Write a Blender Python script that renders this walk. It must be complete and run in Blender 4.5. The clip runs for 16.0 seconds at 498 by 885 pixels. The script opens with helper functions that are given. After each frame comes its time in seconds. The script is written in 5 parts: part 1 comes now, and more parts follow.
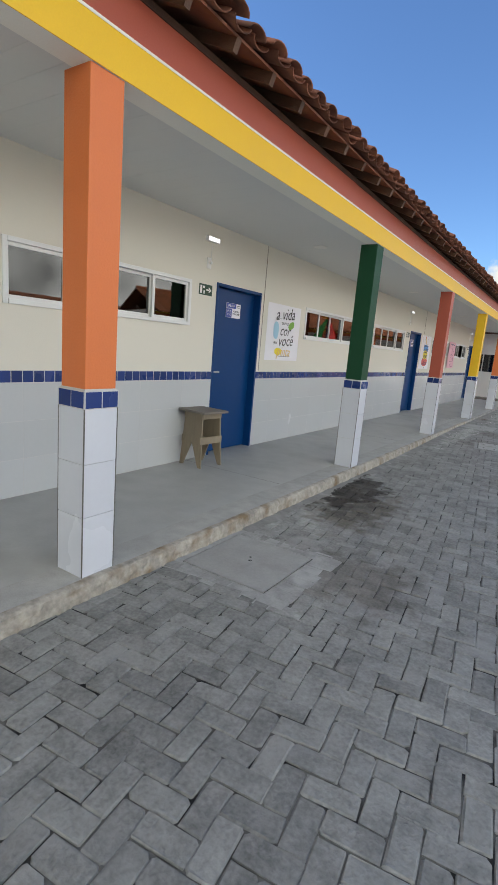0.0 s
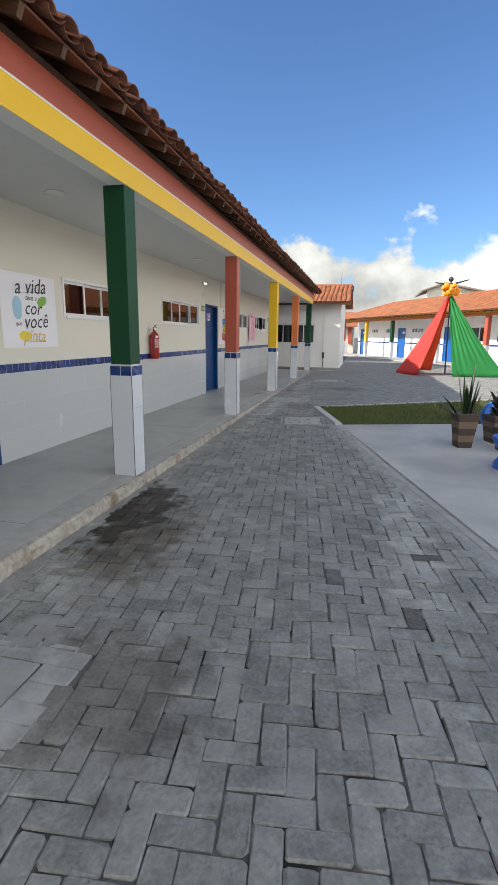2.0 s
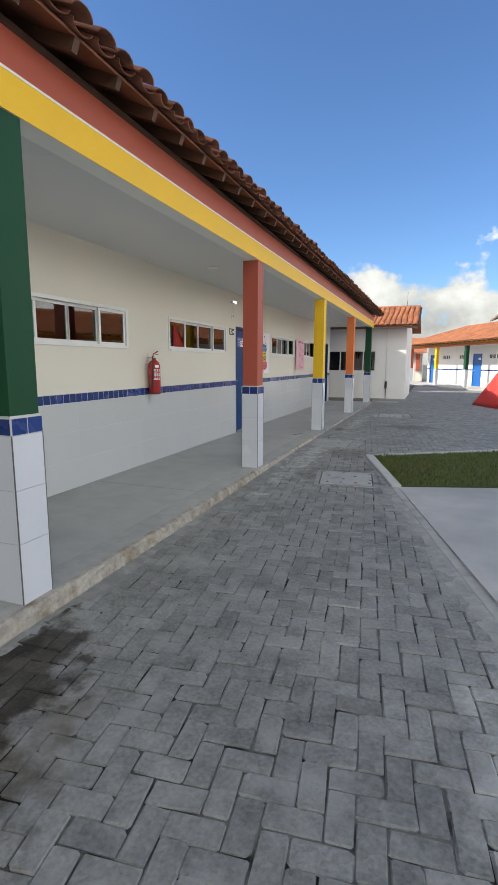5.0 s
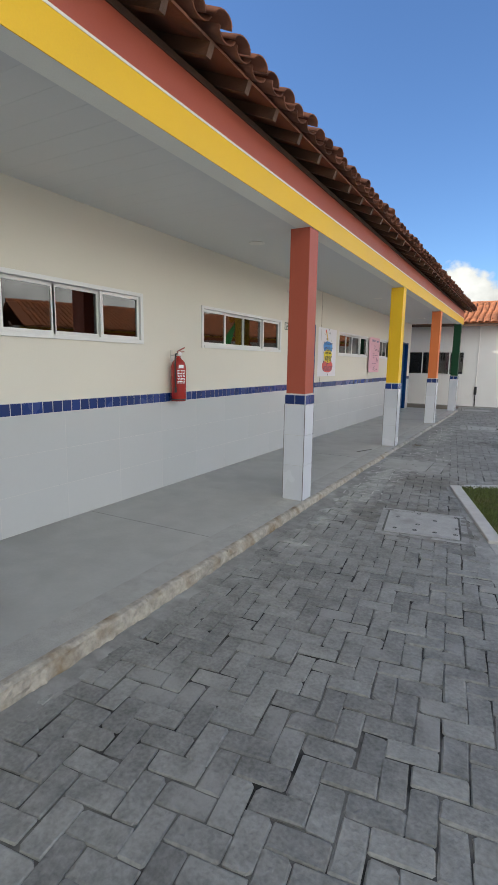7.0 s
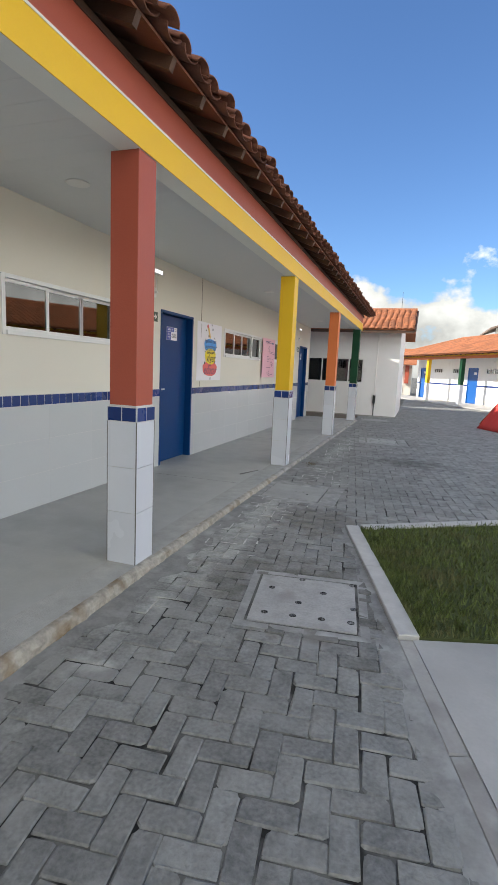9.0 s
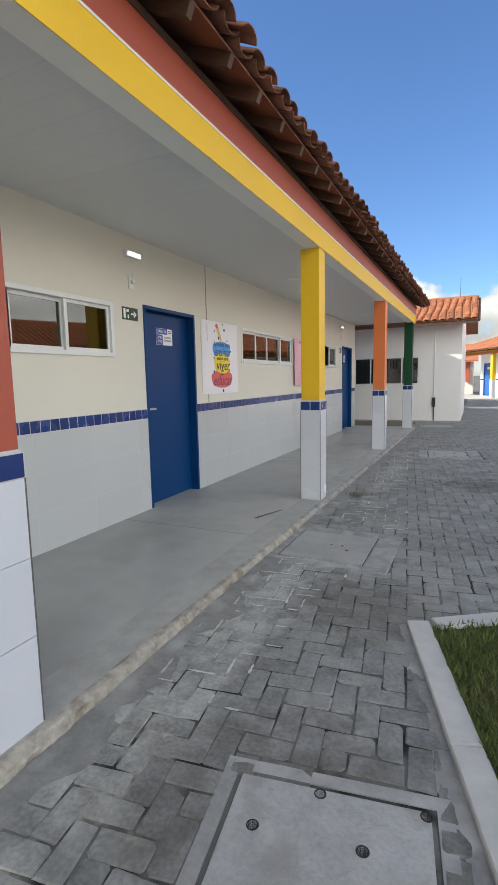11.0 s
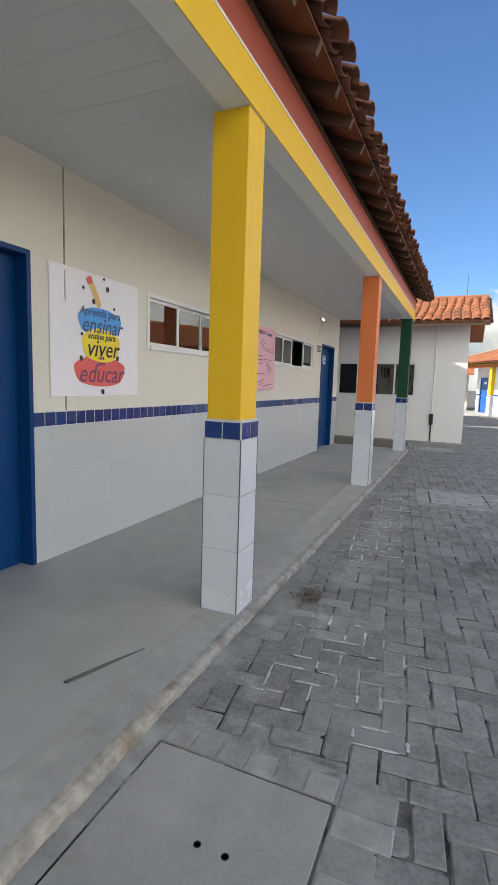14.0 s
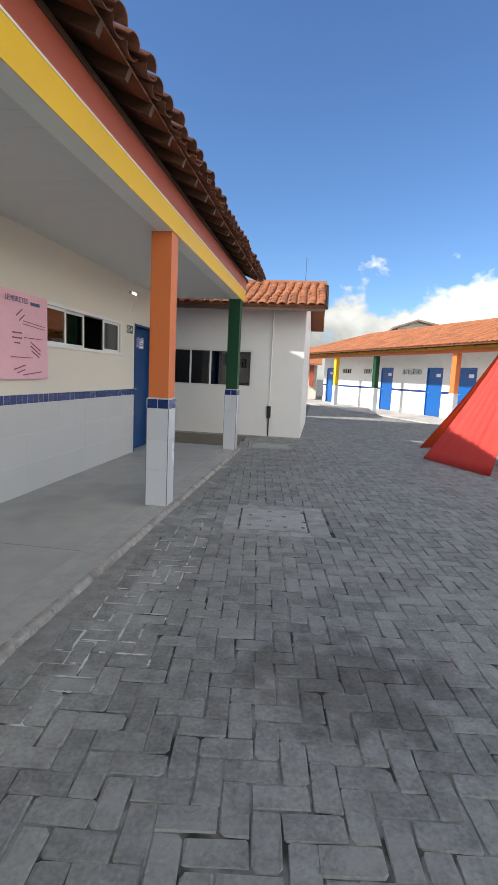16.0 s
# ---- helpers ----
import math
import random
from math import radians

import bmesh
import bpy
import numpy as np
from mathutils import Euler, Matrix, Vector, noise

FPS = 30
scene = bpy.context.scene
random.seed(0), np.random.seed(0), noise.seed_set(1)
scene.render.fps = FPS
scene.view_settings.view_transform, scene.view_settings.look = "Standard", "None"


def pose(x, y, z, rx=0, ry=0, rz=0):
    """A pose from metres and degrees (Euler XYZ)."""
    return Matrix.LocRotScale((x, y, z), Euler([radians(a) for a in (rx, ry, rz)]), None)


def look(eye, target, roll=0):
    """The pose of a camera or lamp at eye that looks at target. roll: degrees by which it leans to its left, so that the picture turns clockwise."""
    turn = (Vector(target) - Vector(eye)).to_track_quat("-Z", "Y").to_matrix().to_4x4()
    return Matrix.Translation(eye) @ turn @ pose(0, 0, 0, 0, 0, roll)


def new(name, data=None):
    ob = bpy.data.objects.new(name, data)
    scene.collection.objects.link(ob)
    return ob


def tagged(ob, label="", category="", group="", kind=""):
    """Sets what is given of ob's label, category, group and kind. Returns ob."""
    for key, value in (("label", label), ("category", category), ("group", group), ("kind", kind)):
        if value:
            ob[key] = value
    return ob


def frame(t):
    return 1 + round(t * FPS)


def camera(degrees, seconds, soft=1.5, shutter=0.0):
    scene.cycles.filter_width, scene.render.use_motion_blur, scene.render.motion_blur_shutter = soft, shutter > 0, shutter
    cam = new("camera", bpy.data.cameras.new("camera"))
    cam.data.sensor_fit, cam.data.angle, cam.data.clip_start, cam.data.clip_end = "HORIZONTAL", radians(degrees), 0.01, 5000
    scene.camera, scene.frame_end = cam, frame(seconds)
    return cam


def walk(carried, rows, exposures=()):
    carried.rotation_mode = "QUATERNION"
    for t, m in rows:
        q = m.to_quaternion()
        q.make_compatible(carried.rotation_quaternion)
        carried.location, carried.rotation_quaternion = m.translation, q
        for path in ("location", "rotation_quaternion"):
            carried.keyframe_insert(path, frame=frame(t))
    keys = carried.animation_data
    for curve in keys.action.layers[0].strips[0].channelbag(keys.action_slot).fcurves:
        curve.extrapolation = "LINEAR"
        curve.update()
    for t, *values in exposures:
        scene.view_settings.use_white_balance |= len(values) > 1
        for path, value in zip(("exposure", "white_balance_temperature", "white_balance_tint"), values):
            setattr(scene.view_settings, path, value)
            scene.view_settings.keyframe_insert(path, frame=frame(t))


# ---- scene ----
cam = camera(53.6, 16.0)
PATH = [
    (0, (-0.01, -0.176, 1.45), (-1.074, 1.474, 1.065), 4.8),
    (0.5, (0.021, 0.189, 1.461), (-0.984, 1.869, 1.051), 2.4),
    (1, (0.032, 0.513, 1.436), (-0.94, 2.204, 0.992), 2.0),
    (1.5, (-0.055, 0.905, 1.442), (-0.735, 2.734, 0.999), 1.5),
    (2, (-0.057, 1.258, 1.428), (-0.488, 3.164, 1.005), 0.7),
    (2.5, (-0.063, 1.571, 1.447), (-0.662, 3.44, 1.062), 1.7),
    (3, (-0.062, 1.994, 1.444), (-0.622, 3.875, 1.057), 1.6),
    (3.5, (0.023, 2.395, 1.429), (-0.442, 4.302, 1.049), 0.6),
    (4, (0.069, 2.741, 1.442), (-0.44, 4.643, 1.088), 0.6),
    (4.5, (-0.038, 3.174, 1.428), (-0.665, 5.037, 1.061), 0.9),
    (5, (-0.054, 3.573, 1.437), (-0.74, 5.424, 1.12), 0.2),
    (5.2, (-0.057, 3.74, 1.453), (-0.796, 5.577, 1.175), 0.5),
    (7.3, (-0.336, 5.46, 1.436), (-1.3, 7.183, 1.118), 0.9),
    (7.5, (-0.352, 5.698, 1.425), (-1.267, 7.45, 1.119), 1.9),
    (8, (-0.343, 6.117, 1.411), (-1.093, 7.947, 1.112), -0.7),
    (8.5, (-0.316, 6.536, 1.4), (-0.985, 8.398, 1.108), 2.2),
    (8.7, (-0.377, 6.665, 1.419), (-1.001, 8.542, 1.126), 2.7),
    (10.8, (-0.643, 8.449, 1.377), (-1.424, 10.272, 1.119), -1.4),
    (11, (-0.671, 8.631, 1.384), (-1.506, 10.43, 1.13), -1.2),
    (11.5, (-0.794, 9.056, 1.364), (-1.693, 10.823, 1.101), 0.3),
    (12, (-0.905, 9.494, 1.378), (-1.752, 11.286, 1.107), -0.0),
    (12.5, (-0.966, 9.93, 1.397), (-1.948, 11.656, 1.156), 0.3),
    (13, (-1.077, 10.405, 1.387), (-2.003, 12.163, 1.157), 0.8),
    (13.5, (-1.152, 10.899, 1.354), (-2.049, 12.672, 1.126), 0.2),
    (14, (-1.114, 11.366, 1.346), (-1.904, 13.188, 1.106), 1.8),
    (14.5, (-1.079, 11.815, 1.398), (-1.617, 13.725, 1.143), 2.0),
    (15, (-0.974, 12.255, 1.375), (-1.374, 14.197, 1.111), 0.9),
    (15.5, (-0.868, 12.685, 1.379), (-1.261, 14.628, 1.116), 1.7),
    (16, (-0.734, 13.114, 1.407), (-1.004, 15.078, 1.137), 2.7),
]
walk(cam, [(t, look(eye, target, roll)) for t, eye, target, roll in PATH],
     exposures=[(0, 1.14), (1.2, 1.10), (2.0, 1.01), (2.5, 1.04), (4, 0.95), (5, 1.04), (8, 1.12), (11.5, 1.2), (13.5, 1.18), (15.5, 1.03), (16, 1.02)])

# ---- world, sun, exposure ----
SUN_DIR = Vector((1.0, 0.5, -0.74)).normalized()
SUN_EL = math.asin(-SUN_DIR.z)
SUN_AZ = math.atan2(-SUN_DIR.x, -SUN_DIR.y)
world = bpy.data.worlds.new("sky")
scene.world = world
world.use_nodes = True
wn, wl = world.node_tree.nodes, world.node_tree.links
wn.clear()
sky = wn.new("ShaderNodeTexSky")
sky.sky_type, sky.sun_disc = "NISHITA", False
sky.sun_elevation, sky.sun_rotation = SUN_EL, SUN_AZ
sky.air_density, sky.dust_density, sky.ozone_density = 1.0, 0.15, 3.0
wbg = wn.new("ShaderNodeBackground")
wbg.inputs["Strength"].default_value = 0.072
wout = wn.new("ShaderNodeOutputWorld")
wtint = wn.new("ShaderNodeVectorMath")
wtint.operation = "MULTIPLY"
wl.new(sky.outputs[0], wtint.inputs[0])
wtint.inputs[1].default_value = (0.80, 1.0, 1.24)
wl.new(wtint.outputs[0], wbg.inputs["Color"])


def wmath(op, a, b=0.0, clamp=False):
    n = wn.new("ShaderNodeMath")
    n.operation, n.use_clamp = op, clamp
    for i, v in enumerate((a, b)):
        if isinstance(v, (int, float)):
            n.inputs[i].default_value = v
        else:
            wl.new(v, n.inputs[i])
    return n.outputs[0]


# fair-weather cumulus: low banks all round, and an unseen bright bank opposite the sun, added as fill
wtc = wn.new("ShaderNodeTexCoord")
wsep = wn.new("ShaderNodeSeparateXYZ")
wl.new(wtc.outputs["Generated"], wsep.inputs[0])
wmap = wn.new("ShaderNodeMapping")
wmap.inputs["Scale"].default_value = (1, 1, 1.25)
wmap.inputs["Location"].default_value = (3.1, 0.4, 1.7)
wl.new(wtc.outputs["Generated"], wmap.inputs["Vector"])
wnoise = wn.new("ShaderNodeTexNoise")
wnoise.inputs["Scale"].default_value, wnoise.inputs["Detail"].default_value, wnoise.inputs["Roughness"].default_value = 8.5, 10, 0.54
wl.new(wmap.outputs[0], wnoise.inputs["Vector"])
wdot = wn.new("ShaderNodeVectorMath")
wdot.operation = "DOT_PRODUCT"
wl.new(wtc.outputs["Generated"], wdot.inputs[0])
wdot.inputs[1].default_value = -SUN_DIR
sunward = wmath("MAXIMUM", wdot.outputs["Value"], 0.0)
east_fill = wmath("MAXIMUM", wsep.outputs["X"], 0.0)
low = wmath("SUBTRACT", 1.0, wmath("MULTIPLY", wsep.outputs["Z"], 3.3), True)
north_side = wmath("MAXIMUM", wsep.outputs["Y"], 0.0)
veil = wmath("ADD", wmath("ADD", wmath("MULTIPLY", wsep.outputs["Y"], -0.13), wmath("MULTIPLY", north_side, 0.09)), wmath("MULTIPLY", wmath("MULTIPLY", north_side, wmath("SUBTRACT", 1.0, low)), -0.22))
cover_amount = wmath("ADD", wmath("ADD", wnoise.outputs["Fac"], wmath("MULTIPLY", low, 0.46)), wmath("ADD", wmath("ADD", wmath("MULTIPLY", sunward, 0.08), wmath("MULTIPLY", east_fill, 0.20)), veil))
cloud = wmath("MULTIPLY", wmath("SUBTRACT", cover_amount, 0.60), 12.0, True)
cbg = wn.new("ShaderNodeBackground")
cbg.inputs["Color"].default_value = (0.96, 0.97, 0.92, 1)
# cloud strength raised east and sunward, out of view, to brighten the shade
wl.new(wmath("MULTIPLY", wmath("ADD", wmath("ADD", wmath("MULTIPLY", sunward, 0.9), wmath("MULTIPLY", east_fill, 1.15)), 0.40), wmath("ADD", wmath("MULTIPLY", wnoise.outputs["Fac"], 2.2), -0.25)), cbg.inputs["Strength"])
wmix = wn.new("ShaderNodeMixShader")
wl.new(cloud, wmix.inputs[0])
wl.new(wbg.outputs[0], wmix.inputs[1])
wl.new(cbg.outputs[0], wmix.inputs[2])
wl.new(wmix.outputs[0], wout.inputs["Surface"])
sun_data = bpy.data.lights.new("sun", "SUN")
sun_data.energy, sun_data.angle, sun_data.color = 3.9, radians(0.5), (1.0, 0.93, 0.82)
sun = new("sun", sun_data)
sun.matrix_world = Matrix.Translation((0, 0, 20)) @ SUN_DIR.to_track_quat("-Z", "Y").to_matrix().to_4x4()


# ---- materials ----
def mat(name, color, rough=0.6, vary=0.15, scale=1.5, bump=0.15, grain=60.0, metallic=0.0, piece=0.0, island=0.0, stain=None, stain_scale=0.7, stain_at=0.62, stretch=(1, 1, 1), spec=0.5, coat=0.0, speck=1.0, blotch=0.0, blotch_scale=11.0, deep=0.004):
    """A painted or mineral surface: large and small noise in its colour, fine relief, and a tone of its own for each piece."""
    m = bpy.data.materials.new(name)
    m.use_nodes = True
    nodes, link = m.node_tree.nodes, m.node_tree.links
    bsdf = nodes["Principled BSDF"]
    geo = nodes.new("ShaderNodeNewGeometry")
    mapping = nodes.new("ShaderNodeMapping")
    mapping.inputs["Scale"].default_value = stretch
    link.new(geo.outputs["Position"], mapping.inputs["Vector"])

    def noise_at(s, detail):
        n = nodes.new("ShaderNodeTexNoise")
        n.inputs["Scale"].default_value, n.inputs["Detail"].default_value = s, detail
        link.new(mapping.outputs[0], n.inputs["Vector"])
        return n.outputs["Fac"]

    def calc(op, a, b):
        n = nodes.new("ShaderNodeMath")
        n.operation = op
        for i, v in enumerate((a, b)):
            if isinstance(v, (int, float)):
                n.inputs[i].default_value = v
            else:
                link.new(v, n.inputs[i])
        return n.outputs[0]

    large, fine = noise_at(scale, 4), noise_at(grain, 3)
    tone = calc("ADD", calc("MULTIPLY", calc("SUBTRACT", large, 0.5), 2.0 * vary), calc("MULTIPLY", calc("SUBTRACT", fine, 0.5), vary * speck))
    if blotch:
        tone = calc("ADD", tone, calc("MULTIPLY", calc("SUBTRACT", noise_at(blotch_scale, 6), 0.5), 2.0 * blotch))
    if piece:
        info = nodes.new("ShaderNodeObjectInfo")
        tone = calc("ADD", tone, calc("MULTIPLY", calc("SUBTRACT", info.outputs["Random"], 0.5), 2.0 * piece))
    if island:
        tone = calc("ADD", tone, calc("MULTIPLY", calc("SUBTRACT", geo.outputs["Random Per Island"], 0.5), 2.0 * island))
    factor = calc("ADD", tone, 1.0)
    scaled = nodes.new("ShaderNodeVectorMath")
    scaled.operation = "SCALE"
    scaled.inputs[0].default_value = color
    link.new(factor, scaled.inputs["Scale"])
    col = scaled.outputs[0]
    if stain:
        ramp = nodes.new("ShaderNodeMapRange")
        ramp.inputs["From Min"].default_value, ramp.inputs["From Max"].default_value = stain_at - 0.06, stain_at + 0.1
        link.new(noise_at(stain_scale, 6), ramp.inputs["Value"])
        mix = nodes.new("ShaderNodeMix")
        mix.data_type = "RGBA"
        link.new(ramp.outputs[0], mix.inputs["Factor"])
        link.new(col, mix.inputs["A"])
        mix.inputs["B"].default_value = (*stain, 1)
        col = mix.outputs["Result"]
    link.new(col, bsdf.inputs["Base Color"])
    link.new(calc("ADD", calc("MULTIPLY", calc("SUBTRACT", large, 0.5), 0.25), rough), bsdf.inputs["Roughness"])
    bsdf.inputs["Metallic"].default_value = metallic
    bsdf.inputs["Specular IOR Level"].default_value = spec
    bsdf.inputs["Coat Weight"].default_value = coat
    if bump:
        b = nodes.new("ShaderNodeBump")
        b.inputs["Strength"].default_value, b.inputs["Distance"].default_value = bump, deep
        link.new(fine, b.inputs["Height"])
        link.new(b.outputs[0], bsdf.inputs["Normal"])
    return m


def glass(name, tint):
    m = bpy.data.materials.new(name)
    m.use_nodes = True
    nodes, link = m.node_tree.nodes, m.node_tree.links
    nodes.clear()
    clear, gloss, mix, fresnel, out = (nodes.new("ShaderNode" + n) for n in ("BsdfTransparent", "BsdfGlossy", "MixShader", "Fresnel", "OutputMaterial"))
    clear.inputs["Color"].default_value = (*tint, 1)
    gloss.inputs["Roughness"].default_value = 0.015
    fresnel.inputs["IOR"].default_value = 2.05
    link.new(fresnel.outputs[0], mix.inputs["Fac"])
    link.new(clear.outputs[0], mix.inputs[1])
    link.new(gloss.outputs[0], mix.inputs[2])
    link.new(mix.outputs[0], out.inputs["Surface"])
    return m


def lit(name, color, strength):
    m = bpy.data.materials.new(name)
    m.use_nodes = True
    bsdf = m.node_tree.nodes["Principled BSDF"]
    bsdf.inputs["Base Color"].default_value = (*color, 1)
    bsdf.inputs["Emission Color"].default_value = (*color, 1)
    bsdf.inputs["Emission Strength"].default_value = strength
    return m


M_WALL = mat("cream_wall_paint", (0.70, 0.665, 0.57), 0.55, 0.04, 0.8, 0.25, 140)
M_WHITE = mat("white_wall_paint", (0.80, 0.79, 0.77), 0.6, 0.06, 0.9, 0.25, 120, stain=(0.66, 0.65, 0.62), stain_scale=0.9, stain_at=0.66)
M_TILE = mat("white_glazed_tile", (0.50, 0.515, 0.52), 0.22, 0.03, 1.2, 0.02, 30, piece=0.02)
M_COLTILE = mat("white_column_tile", (0.60, 0.62, 0.67), 0.25, 0.04, 1.2, 0.04, 30, piece=0.03)
M_GROUT = mat("pale_grout", (0.52, 0.52, 0.51), 0.8, 0.1)
M_BLUETILE = mat("blue_glazed_tile", (0.014, 0.038, 0.165), 0.26, 0.1, 3, 0.04, 40, piece=0.2, spec=0.3)
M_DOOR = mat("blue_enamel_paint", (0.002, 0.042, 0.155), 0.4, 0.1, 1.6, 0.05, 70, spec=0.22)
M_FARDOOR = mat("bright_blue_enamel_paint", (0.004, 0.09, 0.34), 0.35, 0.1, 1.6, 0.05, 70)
M_ALU = mat("white_lacquered_aluminium", (0.74, 0.74, 0.72), 0.35, 0.05, 2, 0.02, 80)
M_CEIL = mat("grey_ceiling_panel", (0.69, 0.70, 0.69), 0.45, 0.03, 0.6, 0.03, 40)
M_SOFFIT = mat("pale_grey_beam_paint", (0.86, 0.86, 0.80), 0.7, 0.06, 1.2, 0.3, 120)
M_FLOOR = mat("smoothed_concrete_floor", (0.36, 0.362, 0.345), 0.5, 0.12, 0.9, 0.15, 45, blotch=0.16, blotch_scale=5.0, stain=(0.29, 0.29, 0.272), stain_scale=1.1, stain_at=0.58)
M_SCREED = mat("rough_cement_strip", (0.365, 0.36, 0.338), 0.85, 0.2, 2.0, 0.7, 120, speck=1.6, blotch=0.25)
M_GAP = mat("dark_joint", (0.12, 0.115, 0.105), 0.9, 0.2)
M_KERB = mat("worn_kerb_concrete", (0.36, 0.33, 0.28), 0.9, 0.25, 2.5, 1.0, 45, speck=2.4, blotch=0.6, blotch_scale=16.0, deep=0.008, stain=(0.20, 0.145, 0.085), stain_scale=4.5, stain_at=0.57)
M_KERBGREY = mat("weathered_grey_kerb", (0.33, 0.318, 0.295), 0.9, 0.25, 2.5, 1.0, 45, speck=2.4, blotch=0.5, blotch_scale=16.0, deep=0.008, stain=(0.20, 0.185, 0.165), stain_scale=5.0, stain_at=0.58)
M_LAWNKERB = mat("whitish_kerb_concrete", (0.47, 0.46, 0.44), 0.85, 0.12, 2.5, 0.5, 60, piece=0.05, blotch=0.18, stain=(0.34, 0.33, 0.31), stain_scale=3.0, stain_at=0.62)
M_GRANITE = mat("white_kerb_concrete", (0.35, 0.338, 0.32), 0.85, 0.15, 2.5, 0.5, 60, island=0.08, blotch=0.25, stain=(0.24, 0.225, 0.21), stain_scale=2.5, stain_at=0.6)
M_YELLOW = mat("yellow_paint", (0.78, 0.475, 0.010), 0.5, 0.07, 1.5, 0.35, 90)
M_RED = mat("brick_red_paint", (0.37, 0.077, 0.042), 0.5, 0.08, 1.5, 0.35, 90)
M_ORANGE = mat("orange_paint", (0.66, 0.175, 0.045), 0.5, 0.08, 1.5, 0.35, 90)
M_GREEN = mat("dark_green_paint", (0.006, 0.054, 0.021), 0.55, 0.12, 1.5, 0.35, 90, spec=0.3)
M_LINE = mat("white_stripe_paint", (0.75, 0.73, 0.70), 0.6, 0.05)
M_WOOD = mat("dark_roof_timber", (0.085, 0.042, 0.024), 0.7, 0.35, 2.0, 0.5, 40, piece=0.3, stretch=(1, 4, 4))
M_ROOF = mat("terracotta_roof_tile", (0.165, 0.060, 0.033), 0.8, 0.25, 3.0, 0.5, 50, piece=0.3, island=0.3, stain=(0.07, 0.045, 0.033), stain_scale=3.0, stain_at=0.66)
M_FARROOF = mat("orange_terracotta_tile", (0.25, 0.088, 0.036), 0.8, 0.2, 1.5, 0.4, 40, island=0.28, stain=(0.16, 0.065, 0.04), stain_scale=1.2, stain_at=0.66)
M_HATCH = mat("smooth_cement_cover", (0.33, 0.325, 0.31), 0.75, 0.18, 1.6, 0.8, 60, speck=1.2, blotch=0.22, blotch_scale=5.0, stain=(0.20, 0.19, 0.175), stain_scale=2.0, stain_at=0.6)
M_FILLET = mat("grey_cement_fillet", (0.225, 0.221, 0.21), 0.85, 0.2, 3, 0.8, 50, speck=2.0, blotch=0.4, stain=(0.36, 0.355, 0.34), stain_scale=3.5, stain_at=0.60)
M_PALELID = mat("pale_cement_cover", (0.375, 0.37, 0.358), 0.8, 0.16, 3.0, 1.0, 60, speck=2.5, blotch=0.25, stain=(0.29, 0.28, 0.265), stain_scale=4.0, stain_at=0.58)
M_BORDER = mat("pale_cement_paver", (0.30, 0.296, 0.284), 0.85, 0.18, 3, 0.8, 50, piece=0.12, speck=2.0, blotch=0.4, stain=(0.42, 0.415, 0.40), stain_scale=4.0, stain_at=0.60)
M_LIME = mat("white_lime_mortar", (0.52, 0.51, 0.49), 0.9, 0.2, 4, 0.6, 60, island=0.15)
# near-black colour stands in for the shade inside holes and lid gaps
M_HOLE = mat("hole_shade_black", (0.02, 0.019, 0.018), 0.9, 0.1)
M_SLAB = mat("pale_concrete_slab", (0.43, 0.42, 0.40), 0.7, 0.14, 0.7, 0.3, 50, blotch=0.14, blotch_scale=4.0, stain=(0.33, 0.322, 0.308), stain_scale=0.8, stain_at=0.54)
# near-black patches: moss, plus shadow of unfilled joints put into the colour
M_SAND = mat("sand_bedding_moss_and_joint_shade", (0.135, 0.131, 0.12), 0.95, 0.3, 3, 0.8, 40, stain=(0.015, 0.014, 0.012), stain_scale=5.5, stain_at=0.51)
M_SOIL = mat("packed_earth", (0.14, 0.115, 0.085), 0.95, 0.3, 2, 0.8, 30)
M_GRASS = mat("grass_blade", (0.092, 0.118, 0.026), 0.7, 0.3, 2.5, 0.0, 30, island=0.45, stain=(0.12, 0.11, 0.04), stain_scale=3.0, stain_at=0.58)
M_TURF = mat("turf_soil", (0.06, 0.075, 0.02), 0.95, 0.4, 4, 0.6, 40)
M_STOOL = mat("weathered_wood", (0.215, 0.175, 0.12), 0.75, 0.35, 3, 0.5, 30, piece=0.15, stretch=(1, 1, 0.25))
M_STOOLTOP = mat("grey_weathered_board", (0.17, 0.15, 0.13), 0.7, 0.25, 3, 0.4, 30, stretch=(1, 0.25, 1))
M_EXT = mat("red_enamel", (0.36, 0.022, 0.016), 0.25, 0.08, 2, 0.02, 40, coat=0.3)
M_BLACK = mat("black_plastic", (0.02, 0.02, 0.02), 0.45, 0.15, 3, 0.05, 60)
M_STEEL = mat("satin_steel", (0.62, 0.60, 0.55), 0.3, 0.08, 4, 0.02, 80, metallic=0.9)
M_PLASTIC = mat("white_plastic", (0.80, 0.79, 0.76), 0.4, 0.03, 3, 0.02, 60)
M_SIGNGREEN = mat("dark_green_sign", (0.012, 0.05, 0.022), 0.4, 0.05)
M_SIGNBLUE = mat("blue_sign", (0.05, 0.08, 0.33), 0.4, 0.05)
M_PAPER = mat("white_print", (0.82, 0.80, 0.83), 0.35, 0.03, 2, 0.05, 20)
M_INK = mat("black_ink", (0.03, 0.025, 0.03), 0.5, 0.1)
M_SKYBLUE = mat("sky_blue_print", (0.07, 0.33, 0.75), 0.45, 0.08, 4)
M_SUNYELLOW = mat("yellow_print", (0.85, 0.68, 0.03), 0.45, 0.08, 4)
M_CORAL = mat("coral_print", (0.72, 0.12, 0.11), 0.45, 0.08, 4)
M_LEAFGREEN = mat("leaf_green_print", (0.20, 0.42, 0.05), 0.45, 0.08, 4)
